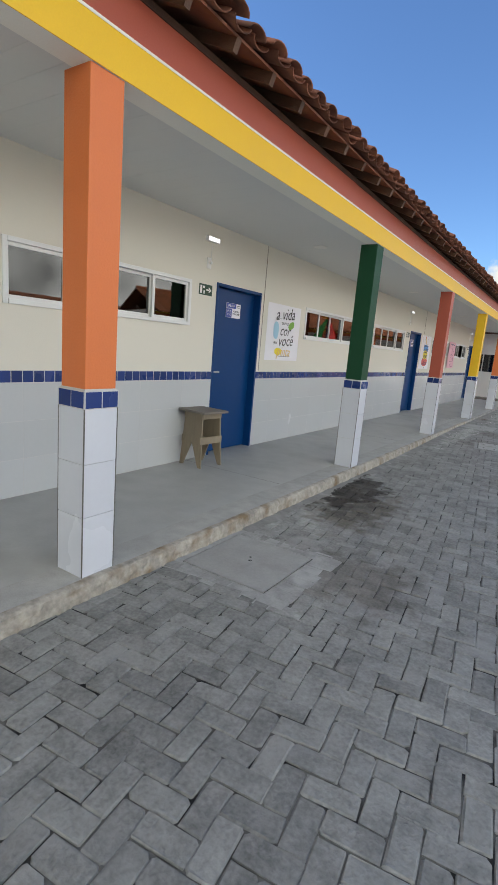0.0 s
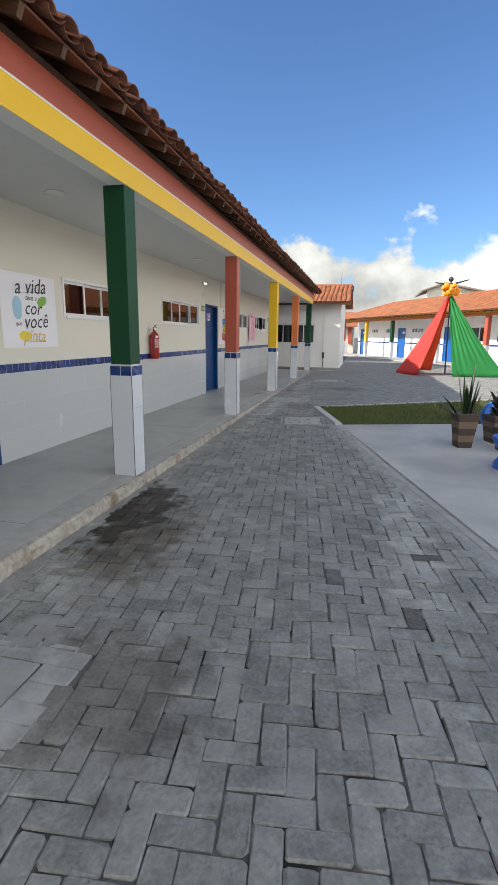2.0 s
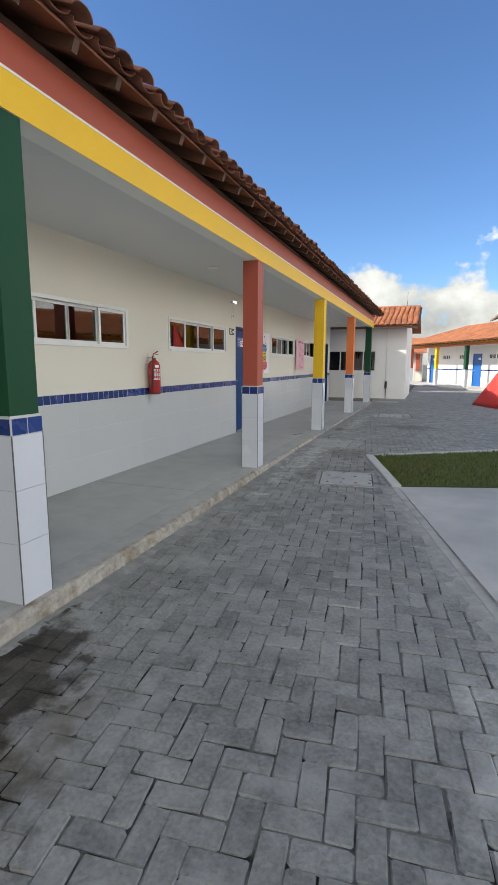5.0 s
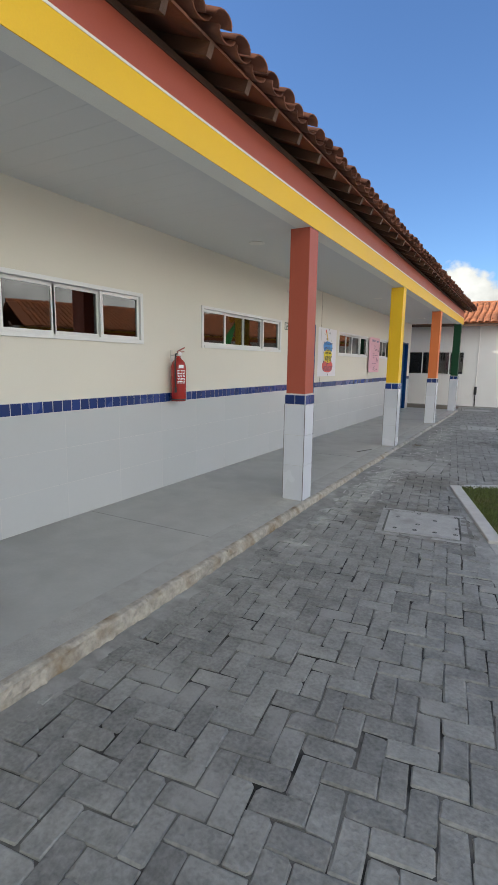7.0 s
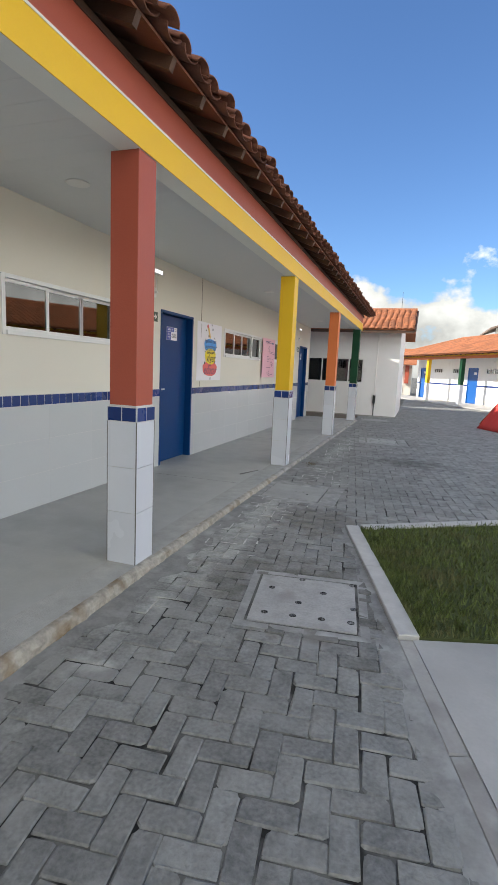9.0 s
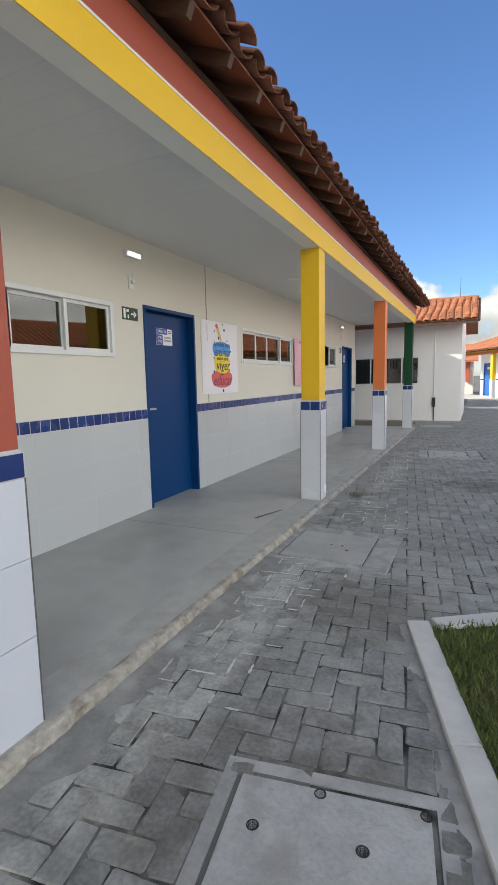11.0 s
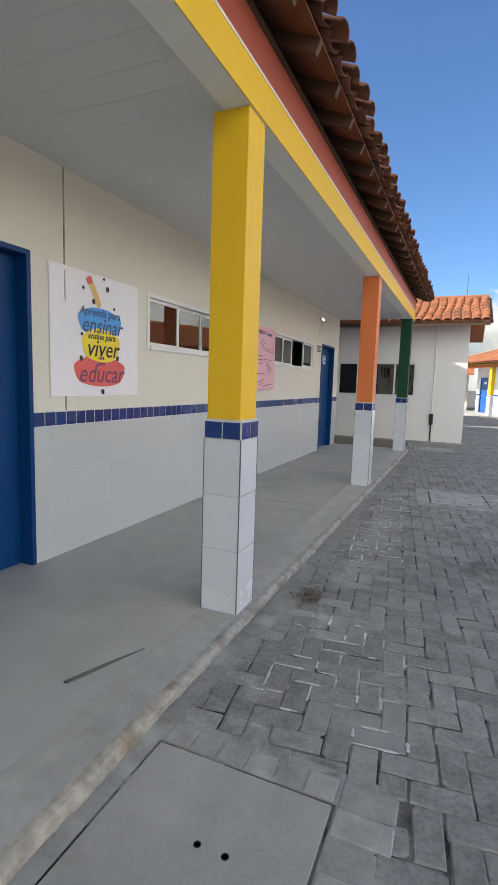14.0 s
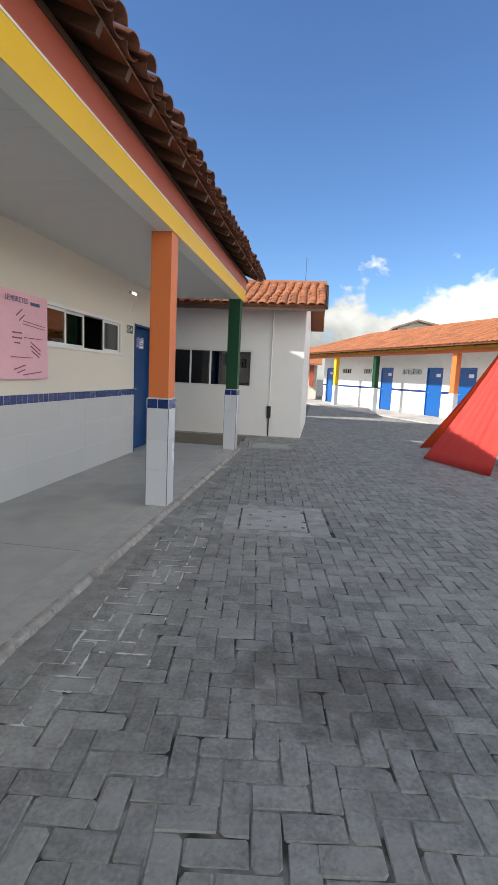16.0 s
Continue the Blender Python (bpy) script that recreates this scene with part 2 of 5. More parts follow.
M_TEAL = mat("pale_blue_print", (0.35, 0.58, 0.72), 0.45, 0.08, 4)
M_OCHRE = mat("ochre_print", (0.75, 0.50, 0.16), 0.45, 0.08, 4)
M_PINK = mat("pink_print", (0.80, 0.45, 0.52), 0.4, 0.12, 2.2, 0.05, 20)
M_PLUM = mat("plum_ink", (0.20, 0.06, 0.12), 0.5, 0.1)
M_NAVY = mat("navy_ink", (0.05, 0.09, 0.22), 0.5, 0.1)
M_LED = lit("led_strip", (0.95, 0.97, 1.0), 0.9)
M_GLASS = glass("window_glass", (0.30, 0.31, 0.30))
# indoor dimness put into the colour: grey well below the corridor's cream
M_ROOM = mat("dimmed_room_grey", (0.30, 0.29, 0.27), 0.8, 0.1)
M_TENTRED = mat("red_fabric", (0.74, 0.085, 0.07), 0.7, 0.08, 1.5, 0.2, 90)
M_TENTORANGE = mat("orange_red_fabric", (0.70, 0.12, 0.035), 0.7, 0.08, 1.5, 0.2, 90)
M_TENTGREEN = mat("green_fabric", (0.035, 0.30, 0.075), 0.7, 0.08, 1.5, 0.2, 90)
M_BALLOON = mat("orange_balloon", (0.85, 0.30, 0.015), 0.3, 0.06, 2, 0.0, 30, piece=0.12)
M_POLE = mat("dark_blue_pole_paint", (0.02, 0.035, 0.14), 0.4, 0.1)
M_POTDARK = mat("dark_brown_pot", (0.055, 0.035, 0.025), 0.6, 0.2, 4)
M_POTLIGHT = mat("tan_pot_stripe", (0.16, 0.11, 0.07), 0.65, 0.2, 4)
M_PLANT = mat("sword_leaf", (0.035, 0.065, 0.022), 0.4, 0.35, 14, 0.1, 40, piece=0.25)
M_DARKPLANT = mat("dark_purple_green_leaf", (0.035, 0.035, 0.018), 0.4, 0.35, 10, 0.1, 40, piece=0.4)
M_BLUEPAINT = mat("glossy_blue_paint", (0.02, 0.12, 0.48), 0.35, 0.12, 3, 0.1, 50)
M_BACK = mat("distant_wall", (0.70, 0.66, 0.58), 0.8, 0.1)
M_DISTROOF = mat("distant_grey_roof", (0.22, 0.16, 0.13), 0.8, 0.2)


def spots(m, marks):
    """Stains of their own place and size, with ragged edges, laid over a material's colour."""
    nodes, link = m.node_tree.nodes, m.node_tree.links
    bsdf = nodes["Principled BSDF"]
    source = bsdf.inputs["Base Color"].links[0].from_socket
    geo = nodes.new("ShaderNodeNewGeometry")

    def spot(col, centre, size, tone, edge):
        sub = nodes.new("ShaderNodeMapping")
        sub.inputs["Location"].default_value = [-c / s for c, s in zip(centre, size)]
        sub.inputs["Scale"].default_value = [1 / s for s in size]
        link.new(geo.outputs["Position"], sub.inputs["Vector"])
        dist = nodes.new("ShaderNodeVectorMath")
        dist.operation = "LENGTH"
        link.new(sub.outputs[0], dist.inputs[0])
        n = nodes.new("ShaderNodeTexNoise")
        n.inputs["Scale"].default_value, n.inputs["Detail"].default_value = 6.0, 6
        link.new(geo.outputs["Position"], n.inputs["Vector"])
        add = nodes.new("ShaderNodeMath")
        add.operation = "MULTIPLY_ADD"
        link.new(n.outputs["Fac"], add.inputs[0])
        add.inputs[1].default_value = 2.4
        link.new(dist.outputs["Value"], add.inputs[2])
        ramp = nodes.new("ShaderNodeMapRange")
        ramp.inputs["From Min"].default_value, ramp.inputs["From Max"].default_value = 2.2, 2.2 - edge
        link.new(add.outputs[0], ramp.inputs["Value"])
        mix = nodes.new("ShaderNodeMix")
        mix.data_type = "RGBA"
        mix.blend_type = "MULTIPLY"
        link.new(ramp.outputs[0], mix.inputs["Factor"])
        link.new(col, mix.inputs["A"])
        mix.inputs["B"].default_value = (*tone, 1)
        return mix.outputs["Result"]

    for centre, size, tone, edge in marks:
        source = spot(source, centre, size, tone, edge)
    link.new(source, bsdf.inputs["Base Color"])
    return m


def paver_material():
    """Grey concrete paver: a tone for each piece, pale lime bloom, and a damp stain by the second column."""
    m = mat("grey_concrete_paver", (0.196, 0.195, 0.184), 0.72, 0.28, 1.1, 0.9, 55, island=0.2, piece=0.2, speck=3.6, blotch=0.55, blotch_scale=10.0, deep=0.006, stain=(0.29, 0.286, 0.272), stain_scale=2.6, stain_at=0.62)
    return spots(m, DAMP)


# pavers that oil or moss has darkened, by their middles
DARK_BLOCKS = ((-0.15, 4.20), (0.46, 4.65), (-0.24, 15.03), (-0.18, 14.77), (-0.46, 14.63), (0.3, 3.83))
DAMP = (((-1.92, 5.0, -0.05), (0.38, 0.75, 1), (0.30, 0.27, 0.235), 0.3),
        ((-1.62, 4.45, -0.05), (0.42, 0.9, 1), (0.52, 0.47, 0.41), 0.5),
        ((-1.0, 9.9, -0.05), (0.9, 0.6, 1), (0.72, 0.69, 0.65), 0.5),
        ((-1.2, 11.5, -0.05), (0.5, 0.5, 1), (0.75, 0.72, 0.68), 0.5),
        ((-1.0, 2.9, -0.05), (0.45, 0.5, 1), (0.62, 0.59, 0.56), 0.5),
        ((-0.5, 15.3, -0.05), (0.6, 0.5, 1), (0.6, 0.58, 0.56), 0.5),
        ((-1.85, 11.1, -0.05), (0.24, 2.4, 1), (1.5, 1.5, 1.5), 0.5),
        ((-1.75, 16.3, -0.05), (0.18, 2.6, 1), (1.2, 1.2, 1.2), 0.5),
        ((0.35, 5.4, -0.05), (0.22, 2.6, 1), (1.35, 1.35, 1.35), 0.5),
        ((-2.06, 4.75, -0.05), (0.16, 0.9, 1), (0.36, 0.33, 0.29), 0.35),
        ((-1.85, 3.65, -0.05), (0.35, 0.5, 1), (1.3, 1.3, 1.3), 0.6),
        ((-1.05, 2.75, -0.05), (0.2, 0.6, 1), (1.22, 1.22, 1.22), 0.6))
M_PAVER = paver_material()
M_DARKPAVER = mat("oil_darkened_paver", (0.095, 0.09, 0.083), 0.7, 0.3, 3, 0.9, 55, speck=3.0, blotch=0.6, blotch_scale=14.0, deep=0.006, stain=(0.15, 0.145, 0.135), stain_scale=9.0, stain_at=0.56)
spots(M_SAND, (((-0.3, 15.0, -0.05), (3.0, 3.0, 1), (1.5, 1.5, 1.5), 0.6), ((-1.85, 4.85, -0.05), (0.5, 0.9, 1), (0.22, 0.2, 0.18), 0.3), ((-1.88, 11.2, -0.05), (0.28, 2.0, 1), (3.2, 3.2, 3.15), 0.4), ((-1.85, 16.4, -0.05), (0.22, 2.4, 1), (3.0, 3.0, 2.95), 0.4), ((-1.6, 13.6, -0.05), (0.35, 0.5, 1), (2.6, 2.6, 2.6), 0.4)))


# ---- building helpers ----
def box(bm, lo, hi, bevel=0.0):
    """An upright box from corner to corner, its edges eased by bevel metres."""
    made = bmesh.ops.create_cube(bm, size=1.0, matrix=Matrix.Translation([(a + b) / 2 for a, b in zip(lo, hi)]) @ Matrix.Diagonal([*(abs(b - a) for a, b in zip(lo, hi)), 1]))
    if bevel:
        edges = {e for v in made["verts"] for e in v.link_edges}
        bmesh.ops.bevel(bm, geom=list(edges), offset=bevel, segments=2, affect="EDGES", profile=0.5)
    return bm


def tube(bm, start, end, r0, r1=None, segs=12, caps=True):
    """A round bar from start to end."""
    r1 = r0 if r1 is None else r1
    a, b = Vector(start), Vector(end)
    m = Matrix.Translation((a + b) / 2) @ (b - a).to_track_quat("Z", "Y").to_matrix().to_4x4()
    bmesh.ops.create_cone(bm, cap_ends=caps, segments=segs, radius1=r0, radius2=r1, depth=(b - a).length, matrix=m)
    return bm


def lathe(bm, profile, segs=24):
    """Turns (radius, height) pairs round the z axis."""
    rings = [[bm.verts.new((r * math.cos(2 * math.pi * i / segs), r * math.sin(2 * math.pi * i / segs), z)) for i in range(segs)] for r, z in profile]
    for low, high in zip(rings, rings[1:]):
        for i in range(segs):
            bm.faces.new((low[i], low[(i + 1) % segs], high[(i + 1) % segs], high[i]))
    bm.faces.new(list(reversed(rings[0])))
    bm.faces.new(rings[-1])
    return bm


def part(name, bm, material, parent=None, label="", smooth=False):
    """Links a bmesh as one mesh object under a thing or a part."""
    me = bpy.data.meshes.new(name)
    bm.to_mesh(me)
    bm.free()
    me.materials.append(material)
    if smooth:
        me.polygons.foreach_set("use_smooth", [True] * len(me.polygons))
    ob = new(name, me)
    ob.parent = parent
    return tagged(ob, label)


def boxes(name, spans, material, parent=None, label="", bevel=0.0):
    bm = bmesh.new()
    for lo, hi in spans:
        box(bm, lo, hi, bevel)
    return part(name, bm, material, parent, label)


def thing(name, m, label, category, group="", kind=""):
    ob = new(name)
    ob.empty_display_size = 0.1
    ob.matrix_world = m if isinstance(m, Matrix) else Matrix.Translation(m)
    return tagged(ob, label, category, group, kind)


def raw(name, verts, faces, material, parent=None, kind="", label="", smooth=False):
    me = bpy.data.meshes.new(name)
    me.from_pydata(verts, [], faces)
    me.materials.append(material)
    if smooth:
        me.polygons.foreach_set("use_smooth", [True] * len(me.polygons))
    ob = new(name, me)
    ob.parent = parent
    return tagged(ob, label, kind=kind)


def letters(name, text, size, m, material, parent, squeeze=1.0, label="", shear=0.0, thin=0.0):
    """Raised writing, as a mesh, with its middle at the pose m (its own plane is x, y)."""
    curve = bpy.data.curves.new(name, "FONT")
    curve.body, curve.size, curve.align_x, curve.align_y, curve.extrude, curve.resolution_u, curve.shear, curve.offset = text, size, "CENTER", "CENTER", 0.0006, 2, shear, thin
    ob = bpy.data.objects.new(name, curve)
    me = bpy.data.meshes.new_from_object(ob)
    bpy.data.objects.remove(ob)
    bpy.data.curves.remove(curve)
    me.transform(m @ Matrix.Diagonal((squeeze, 1, 1, 1)))
    me.materials.clear()
    me.materials.append(material)
    ob = new(name, me)
    ob.parent = parent
    return tagged(ob, label)


def on_wall(x, y, z, spin=0.0):
    """The pose of flat work on a wall that faces +x: its right is +y, its up is z."""
    return Matrix.Translation((x, y, z)) @ Matrix(((0, 0, 1, 0), (1, 0, 0, 0), (0, 1, 0, 0), (0, 0, 0, 1))) @ Matrix.Rotation(radians(spin), 4, "Z")


# ---- plan ----
WALL, FLOOR, GROUND = -3.775, 0.045, -0.05
BAY, COL0 = 4.07, 1.556
SOUTH, NORTH = -3.2, 22.35
ROOM = -9.5
DOORS = (4.67, 12.83, 20.95)
DOOR_W, DOOR_TOP, WIN_LO, WIN_HI = 0.995, 2.155, 1.635, 2.105
WINDOWS = ((2.03, 4.20), (7.01, 9.10), (10.17, 12.36), (15.13, 17.28), (18.22, 20.39))


# ---- ground ----
def rise(y):
    """The yard climbs a few centimetres along the corridor."""
    f = min(1.0, max(0.0, (y - 5.5) / 7.0))
    return -0.012 + 0.065 * f * f * (3 - 2 * f)


def land(y):
    return GROUND + rise(y)


rows = [-500.0, 5.5, 6.0, 6.5, 7.0, 7.5, 8.0, 8.5, 9.0, 9.5, 10.0, 10.5, 11.0, 11.5, 12.0, 12.5, 14.0, 700.0]
ground = raw("ground", [(x, y, land(y) - (0.0068 if y < 9.5 else 0.0042)) for y in rows for x in (-600.0, 600.0)], [(2 * i, 2 * i + 1, 2 * i + 3, 2 * i + 2) for i in range(len(rows) - 1)], M_SAND)
tagged(ground, "dark sandy ground under grey pavers", "ground", kind="structure")

# corridor floor and its kerb edge
floor = boxes("floor", [((WALL - 0.16, SOUTH, GROUND - 0.3), (-2.18, NORTH, FLOOR))], M_FLOOR, bevel=0.006)
tagged(floor, "smoothed grey concrete corridor floor with scuffs", "floor", kind="structure")

boxes("edge_strip", [((-2.42, SOUTH, FLOOR - 0.05), (-2.185, NORTH, FLOOR + 0.0025))], M_SCREED, floor, "rough grey cement edge strip", 0.002)
for y in (0.18, 4.25, 8.32, 12.39, 16.46, 20.53):
    boxes("joint", [((WALL + 0.008, y - 0.002, FLOOR - 0.004), (-2.43, y + 0.002, FLOOR + 0.0006))], M_GAP, floor, "thin dark joint")
scrap = bmesh.new()
ring = [[scrap.verts.new((-2.70 + 0.20 * f + dx * (1 - f) * f * 4 + 0.05 * f * f, 12.50 + 0.75 * f, FLOOR + z)) for dx in (-0.012, 0.012) for z in (0.0, 0.006)] for f in [k / 10 for k in range(5, 11)]]
for a, b2 in zip(ring, ring[1:]):
    for i0, i1 in ((0, 1), (1, 3), (3, 2), (2, 0)):
        scrap.faces.new((a[i0], a[i1], b2[i1], b2[i0]))
part("scuff", scrap, M_GAP, floor, "black rubber scuff")

# west wall, pieced round its openings
spans, y0 = [], SOUTH
holes = sorted([(a, a + DOOR_W, FLOOR, DOOR_TOP) for a in DOORS] + [(a, b, WIN_LO, WIN_HI) for a, b in WINDOWS])
for a, b, lo, hi in holes:
    spans.append(((WALL - 0.16, y0, FLOOR - 0.06), (WALL, a, 3.0)))
    spans.append(((WALL - 0.16, a, hi), (WALL, b, 3.0)))
    if lo > FLOOR + 0.1:
        spans.append(((WALL - 0.16, a, FLOOR - 0.06), (WALL, b, lo)))
    y0 = b
spans.append(((WALL - 0.16, y0, FLOOR - 0.06), (WALL, NORTH, 3.0)))
wall_west = tagged(boxes("wall_west", spans, M_WALL), "cream painted classroom wall over white tiles", "wall", kind="structure")
# unseen wall added to keep skylight out of the corridor's south end
wall_south = boxes("wall_south", [((WALL, SOUTH, FLOOR), (-2.36, SOUTH + 0.15, 2.78))], M_WALL)
tagged(wall_south, "unseen plain cream wall, added to block light from the south", "wall", kind="structure")
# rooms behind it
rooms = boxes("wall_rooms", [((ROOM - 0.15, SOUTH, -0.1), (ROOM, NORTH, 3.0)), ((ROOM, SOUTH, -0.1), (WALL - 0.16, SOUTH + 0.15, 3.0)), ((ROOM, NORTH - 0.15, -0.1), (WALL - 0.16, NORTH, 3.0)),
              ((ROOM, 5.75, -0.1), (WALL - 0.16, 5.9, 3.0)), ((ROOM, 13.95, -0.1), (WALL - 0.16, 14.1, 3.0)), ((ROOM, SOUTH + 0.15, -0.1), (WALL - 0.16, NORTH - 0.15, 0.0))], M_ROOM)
tagged(rooms, "plain classroom walls in a dimmed grey behind the windows", "wall", kind="structure")
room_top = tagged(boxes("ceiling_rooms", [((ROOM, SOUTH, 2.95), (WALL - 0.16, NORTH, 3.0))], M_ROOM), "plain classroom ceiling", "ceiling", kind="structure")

# corridor ceiling of narrow panels
bm = bmesh.new()
y = SOUTH
while y < NORTH - 0.02:
    box(bm, (WALL, y + 0.0006, 2.782), (-2.354, min(y + 0.1994, NORTH), 2.80))
    y += 0.2
box(bm, (WALL, SOUTH, 2.7835), (-2.354, NORTH, 2.83))
ceiling = tagged(part("ceiling", bm, M_CEIL), "grey ribbed plastic panel ceiling over the corridor", "ceiling", kind="structure")

# beam: grey soffit, yellow and brick-red bands with a white stripe
beam = boxes("beam", [((-2.354, SOUTH, 2.725), (-2.204, NORTH, 3.125))], M_SOFFIT)
tagged(beam, "painted corridor beam in yellow and brick red", "beam", kind="structure")
boxes("yellow_band", [((-2.204, SOUTH, 2.725), (-2.198, NORTH, 2.918))], M_YELLOW, beam, "yellow painted band")
boxes("white_stripe", [((-2.204, SOUTH, 2.918), (-2.195, NORTH, 2.932))], M_LINE, beam, "thin white stripe")
boxes("red_band", [((-2.204, SOUTH, 2.932), (-2.199, NORTH, 3.125))], M_RED, beam, "brick red painted band")


# ---- columns ----
def column(m, paint, colour_words):
    """A square column: painted shaft, a belt of blue tiles, white tiles below."""
    c = thing("column", m, f"{colour_words} square column on a white tiled base", "column", "corridor columns")
    boxes("core", [((0.004, 0.004, 0), (0.216, 0.226, 1.10))], M_GROUT, c, "pale grout core")
    boxes("shaft", [((0.008, 0.008, 1.085), (0.212, 0.222, 2.68))], paint, c, f"{colour_words} painted shaft", 0.004)
    z = 0.0
    for h in (0.366, 0.313, 0.313):
        boxes("tile", [((0.0, -0.002, z + 0.002), (0.22, 0.004, z + h - 0.002))], M_COLTILE, c)
        boxes("tile", [((0.216, 0.004, z + 0.002), (0.2235, 0.226, z + h - 0.002))], M_COLTILE, c)
        boxes("tile", [((-0.0035, 0.004, z + 0.002), (0.004, 0.226, z + h - 0.002))], M_COLTILE, c)
        boxes("tile", [((0.0, 0.226, z + 0.002), (0.22, 0.232, z + h - 0.002))], M_COLTILE, c)
        z += h
    for cx, cy in ((0.2215, -0.0005), (-0.0015, -0.0005), (0.2215, 0.2305), (-0.0015, 0.2305)):
        boxes("corner_joint", [((cx - 0.0028, cy - 0.0028, 0.0), (cx + 0.0028, cy + 0.0028, z))], M_GAP, c, "dark joint at the tiled corner")
    boxes("belt_grout", [((-0.0055, -0.0035, z), (0.2255, 0.2335, z + 0.0965))], M_GROUT, c, "pale grout of the blue belt")
    for i in range(2):
        boxes("blue_tile", [((0.0035 + 0.11 * i, -0.006, z + 0.003), (0.1065 + 0.11 * i, 0.004, z + 0.093))], M_BLUETILE, c, "", 0.002)
        boxes("blue_tile", [((0.0035 + 0.11 * i, 0.226, z + 0.003), (0.1065 + 0.11 * i, 0.236, z + 0.093))], M_BLUETILE, c, "", 0.002)
        boxes("blue_tile", [((0.216, 0.0035 + 0.115 * i, z + 0.003), (0.228, 0.1115 + 0.115 * i, z + 0.093))], M_BLUETILE, c, "", 0.002)
        boxes("blue_tile", [((-0.008, 0.0035 + 0.115 * i, z + 0.003), (0.004, 0.1115 + 0.115 * i, z + 0.093))], M_BLUETILE, c, "", 0.002)
    return c


PAINTS = ((M_ORANGE, "orange"), (M_GREEN, "dark green"), (M_RED, "brick red"), (M_YELLOW, "yellow"), (M_ORANGE, "orange"), (M_GREEN, "dark green"))
for i, (paint, words) in enumerate(PAINTS):
    column(Matrix.Translation((-2.424, COL0 + BAY * i, FLOOR)), paint, words)


# ---- doors ----
def door(name, y, sala):
    """A blue flush door deep in its frame, with a lever and a room plate; y is the south edge of the frame."""
    d = thing(name, (WALL, y, FLOOR), "closed blue painted classroom door in a deep blue frame", "door", "classroom doors", "structure")
    w, h = DOOR_W, DOOR_TOP - FLOOR
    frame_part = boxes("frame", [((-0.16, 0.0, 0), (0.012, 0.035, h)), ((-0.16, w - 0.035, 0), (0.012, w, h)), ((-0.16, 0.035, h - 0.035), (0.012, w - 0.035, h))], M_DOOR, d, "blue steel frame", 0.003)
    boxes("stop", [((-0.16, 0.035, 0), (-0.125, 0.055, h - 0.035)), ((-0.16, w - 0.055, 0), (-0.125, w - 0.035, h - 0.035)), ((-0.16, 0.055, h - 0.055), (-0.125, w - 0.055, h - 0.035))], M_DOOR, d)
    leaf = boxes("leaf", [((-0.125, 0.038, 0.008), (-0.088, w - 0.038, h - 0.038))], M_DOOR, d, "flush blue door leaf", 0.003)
    bm = bmesh.new()
    tube(bm, (-0.088, 0.105, 1.045), (-0.04, 0.105, 1.045), 0.011)
    box(bm, (-0.05, 0.10, 1.035), (-0.034, 0.215, 1.056), 0.004)
    box(bm, (-0.089, 0.085, 0.95), (-0.083, 0.125, 1.10), 0.002)
    part("handle", bm, M_STEEL, leaf, "satin steel lever handle")
    plate = boxes("room_sign", [((-0.089, 0.335, 1.735), (-0.084, 0.645, 1.915))], M_PAPER, leaf, "blue and white room plate")
    boxes("blue_panel", [((-0.086, 0.337, 1.853), (-0.0825, 0.545, 1.913)), ((-0.086, 0.337, 1.737), (-0.0825, 0.455, 1.848))], M_SIGNBLUE, plate)
    letters("writing", "SALA " + sala, 0.045, on_wall(-0.0822, 0.44, 1.883), M_PAPER, plate)
    letters("writing", "6º B\n9º C", 0.042, on_wall(-0.0822, 0.396, 1.793), M_PAPER, plate)
    letters("writing", "MATUTINO\nVESPERTINO", 0.032, on_wall(-0.0835, 0.55, 1.80), M_INK, plate, 0.85)
    boxes("print_bar", [((-0.086, 0.565, 1.887), (-0.083, 0.63, 1.895)), ((-0.086, 0.565, 1.868), (-0.083, 0.625, 1.875))], M_INK, plate)
    return d


for i, (y, sala) in enumerate(zip(DOORS, ("11", "10", "09"))):
    door(f"door_{i + 1}", y, sala)


# ---- windows ----
def window(name, a, b, opened=-1):
    """A low band of four sliding sashes in a white aluminium frame."""
    w = thing(name, (WALL, a, WIN_LO), "white aluminium sliding window with four dark panes", "window", "classroom windows", "structure")
    n, h = b - a, WIN_HI - WIN_LO
    boxes("window_frame", [((-0.10, -0.012, -0.018), (0.010, 0.03, h + 0.012)), ((-0.10, n - 0.03, -0.018), (0.010, n + 0.012, h + 0.012)), ((-0.10, 0.03, h - 0.025), (0.010, n - 0.03, h + 0.012))], M_ALU, w, "", 0.003)
    boxes("window_sill", [((-0.10, 0.03, -0.018), (0.022, n - 0.03, 0.02))], M_ALU, w, "", 0.003)
    step = (n - 0.06) / 4
    for i in range(4):
        lo, hi = 0.03 + step * i - 0.012, 0.03 + step * (i + 1) + 0.012
        x = -0.052 if i in (1, 2) else -0.018
        if i == opened:
            continue
        s = boxes("sash", [((x - 0.025, lo, 0.02), (x, lo + 0.035, h - 0.025)), ((x - 0.025, hi - 0.035, 0.02), (x, hi, h - 0.025)), ((x - 0.025, lo + 0.035, 0.02), (x, hi - 0.035, 0.052)), ((x - 0.025, lo + 0.035, h - 0.055), (x, hi - 0.035, h - 0.025))], M_ALU, w, "", 0.002)
        p = boxes("pane", [((x - 0.014, lo + 0.033, 0.05), (x - 0.010, hi - 0.033, h - 0.053))], M_GLASS, s, "dark reflecting glass")
        p.visible_shadow = False
    return w


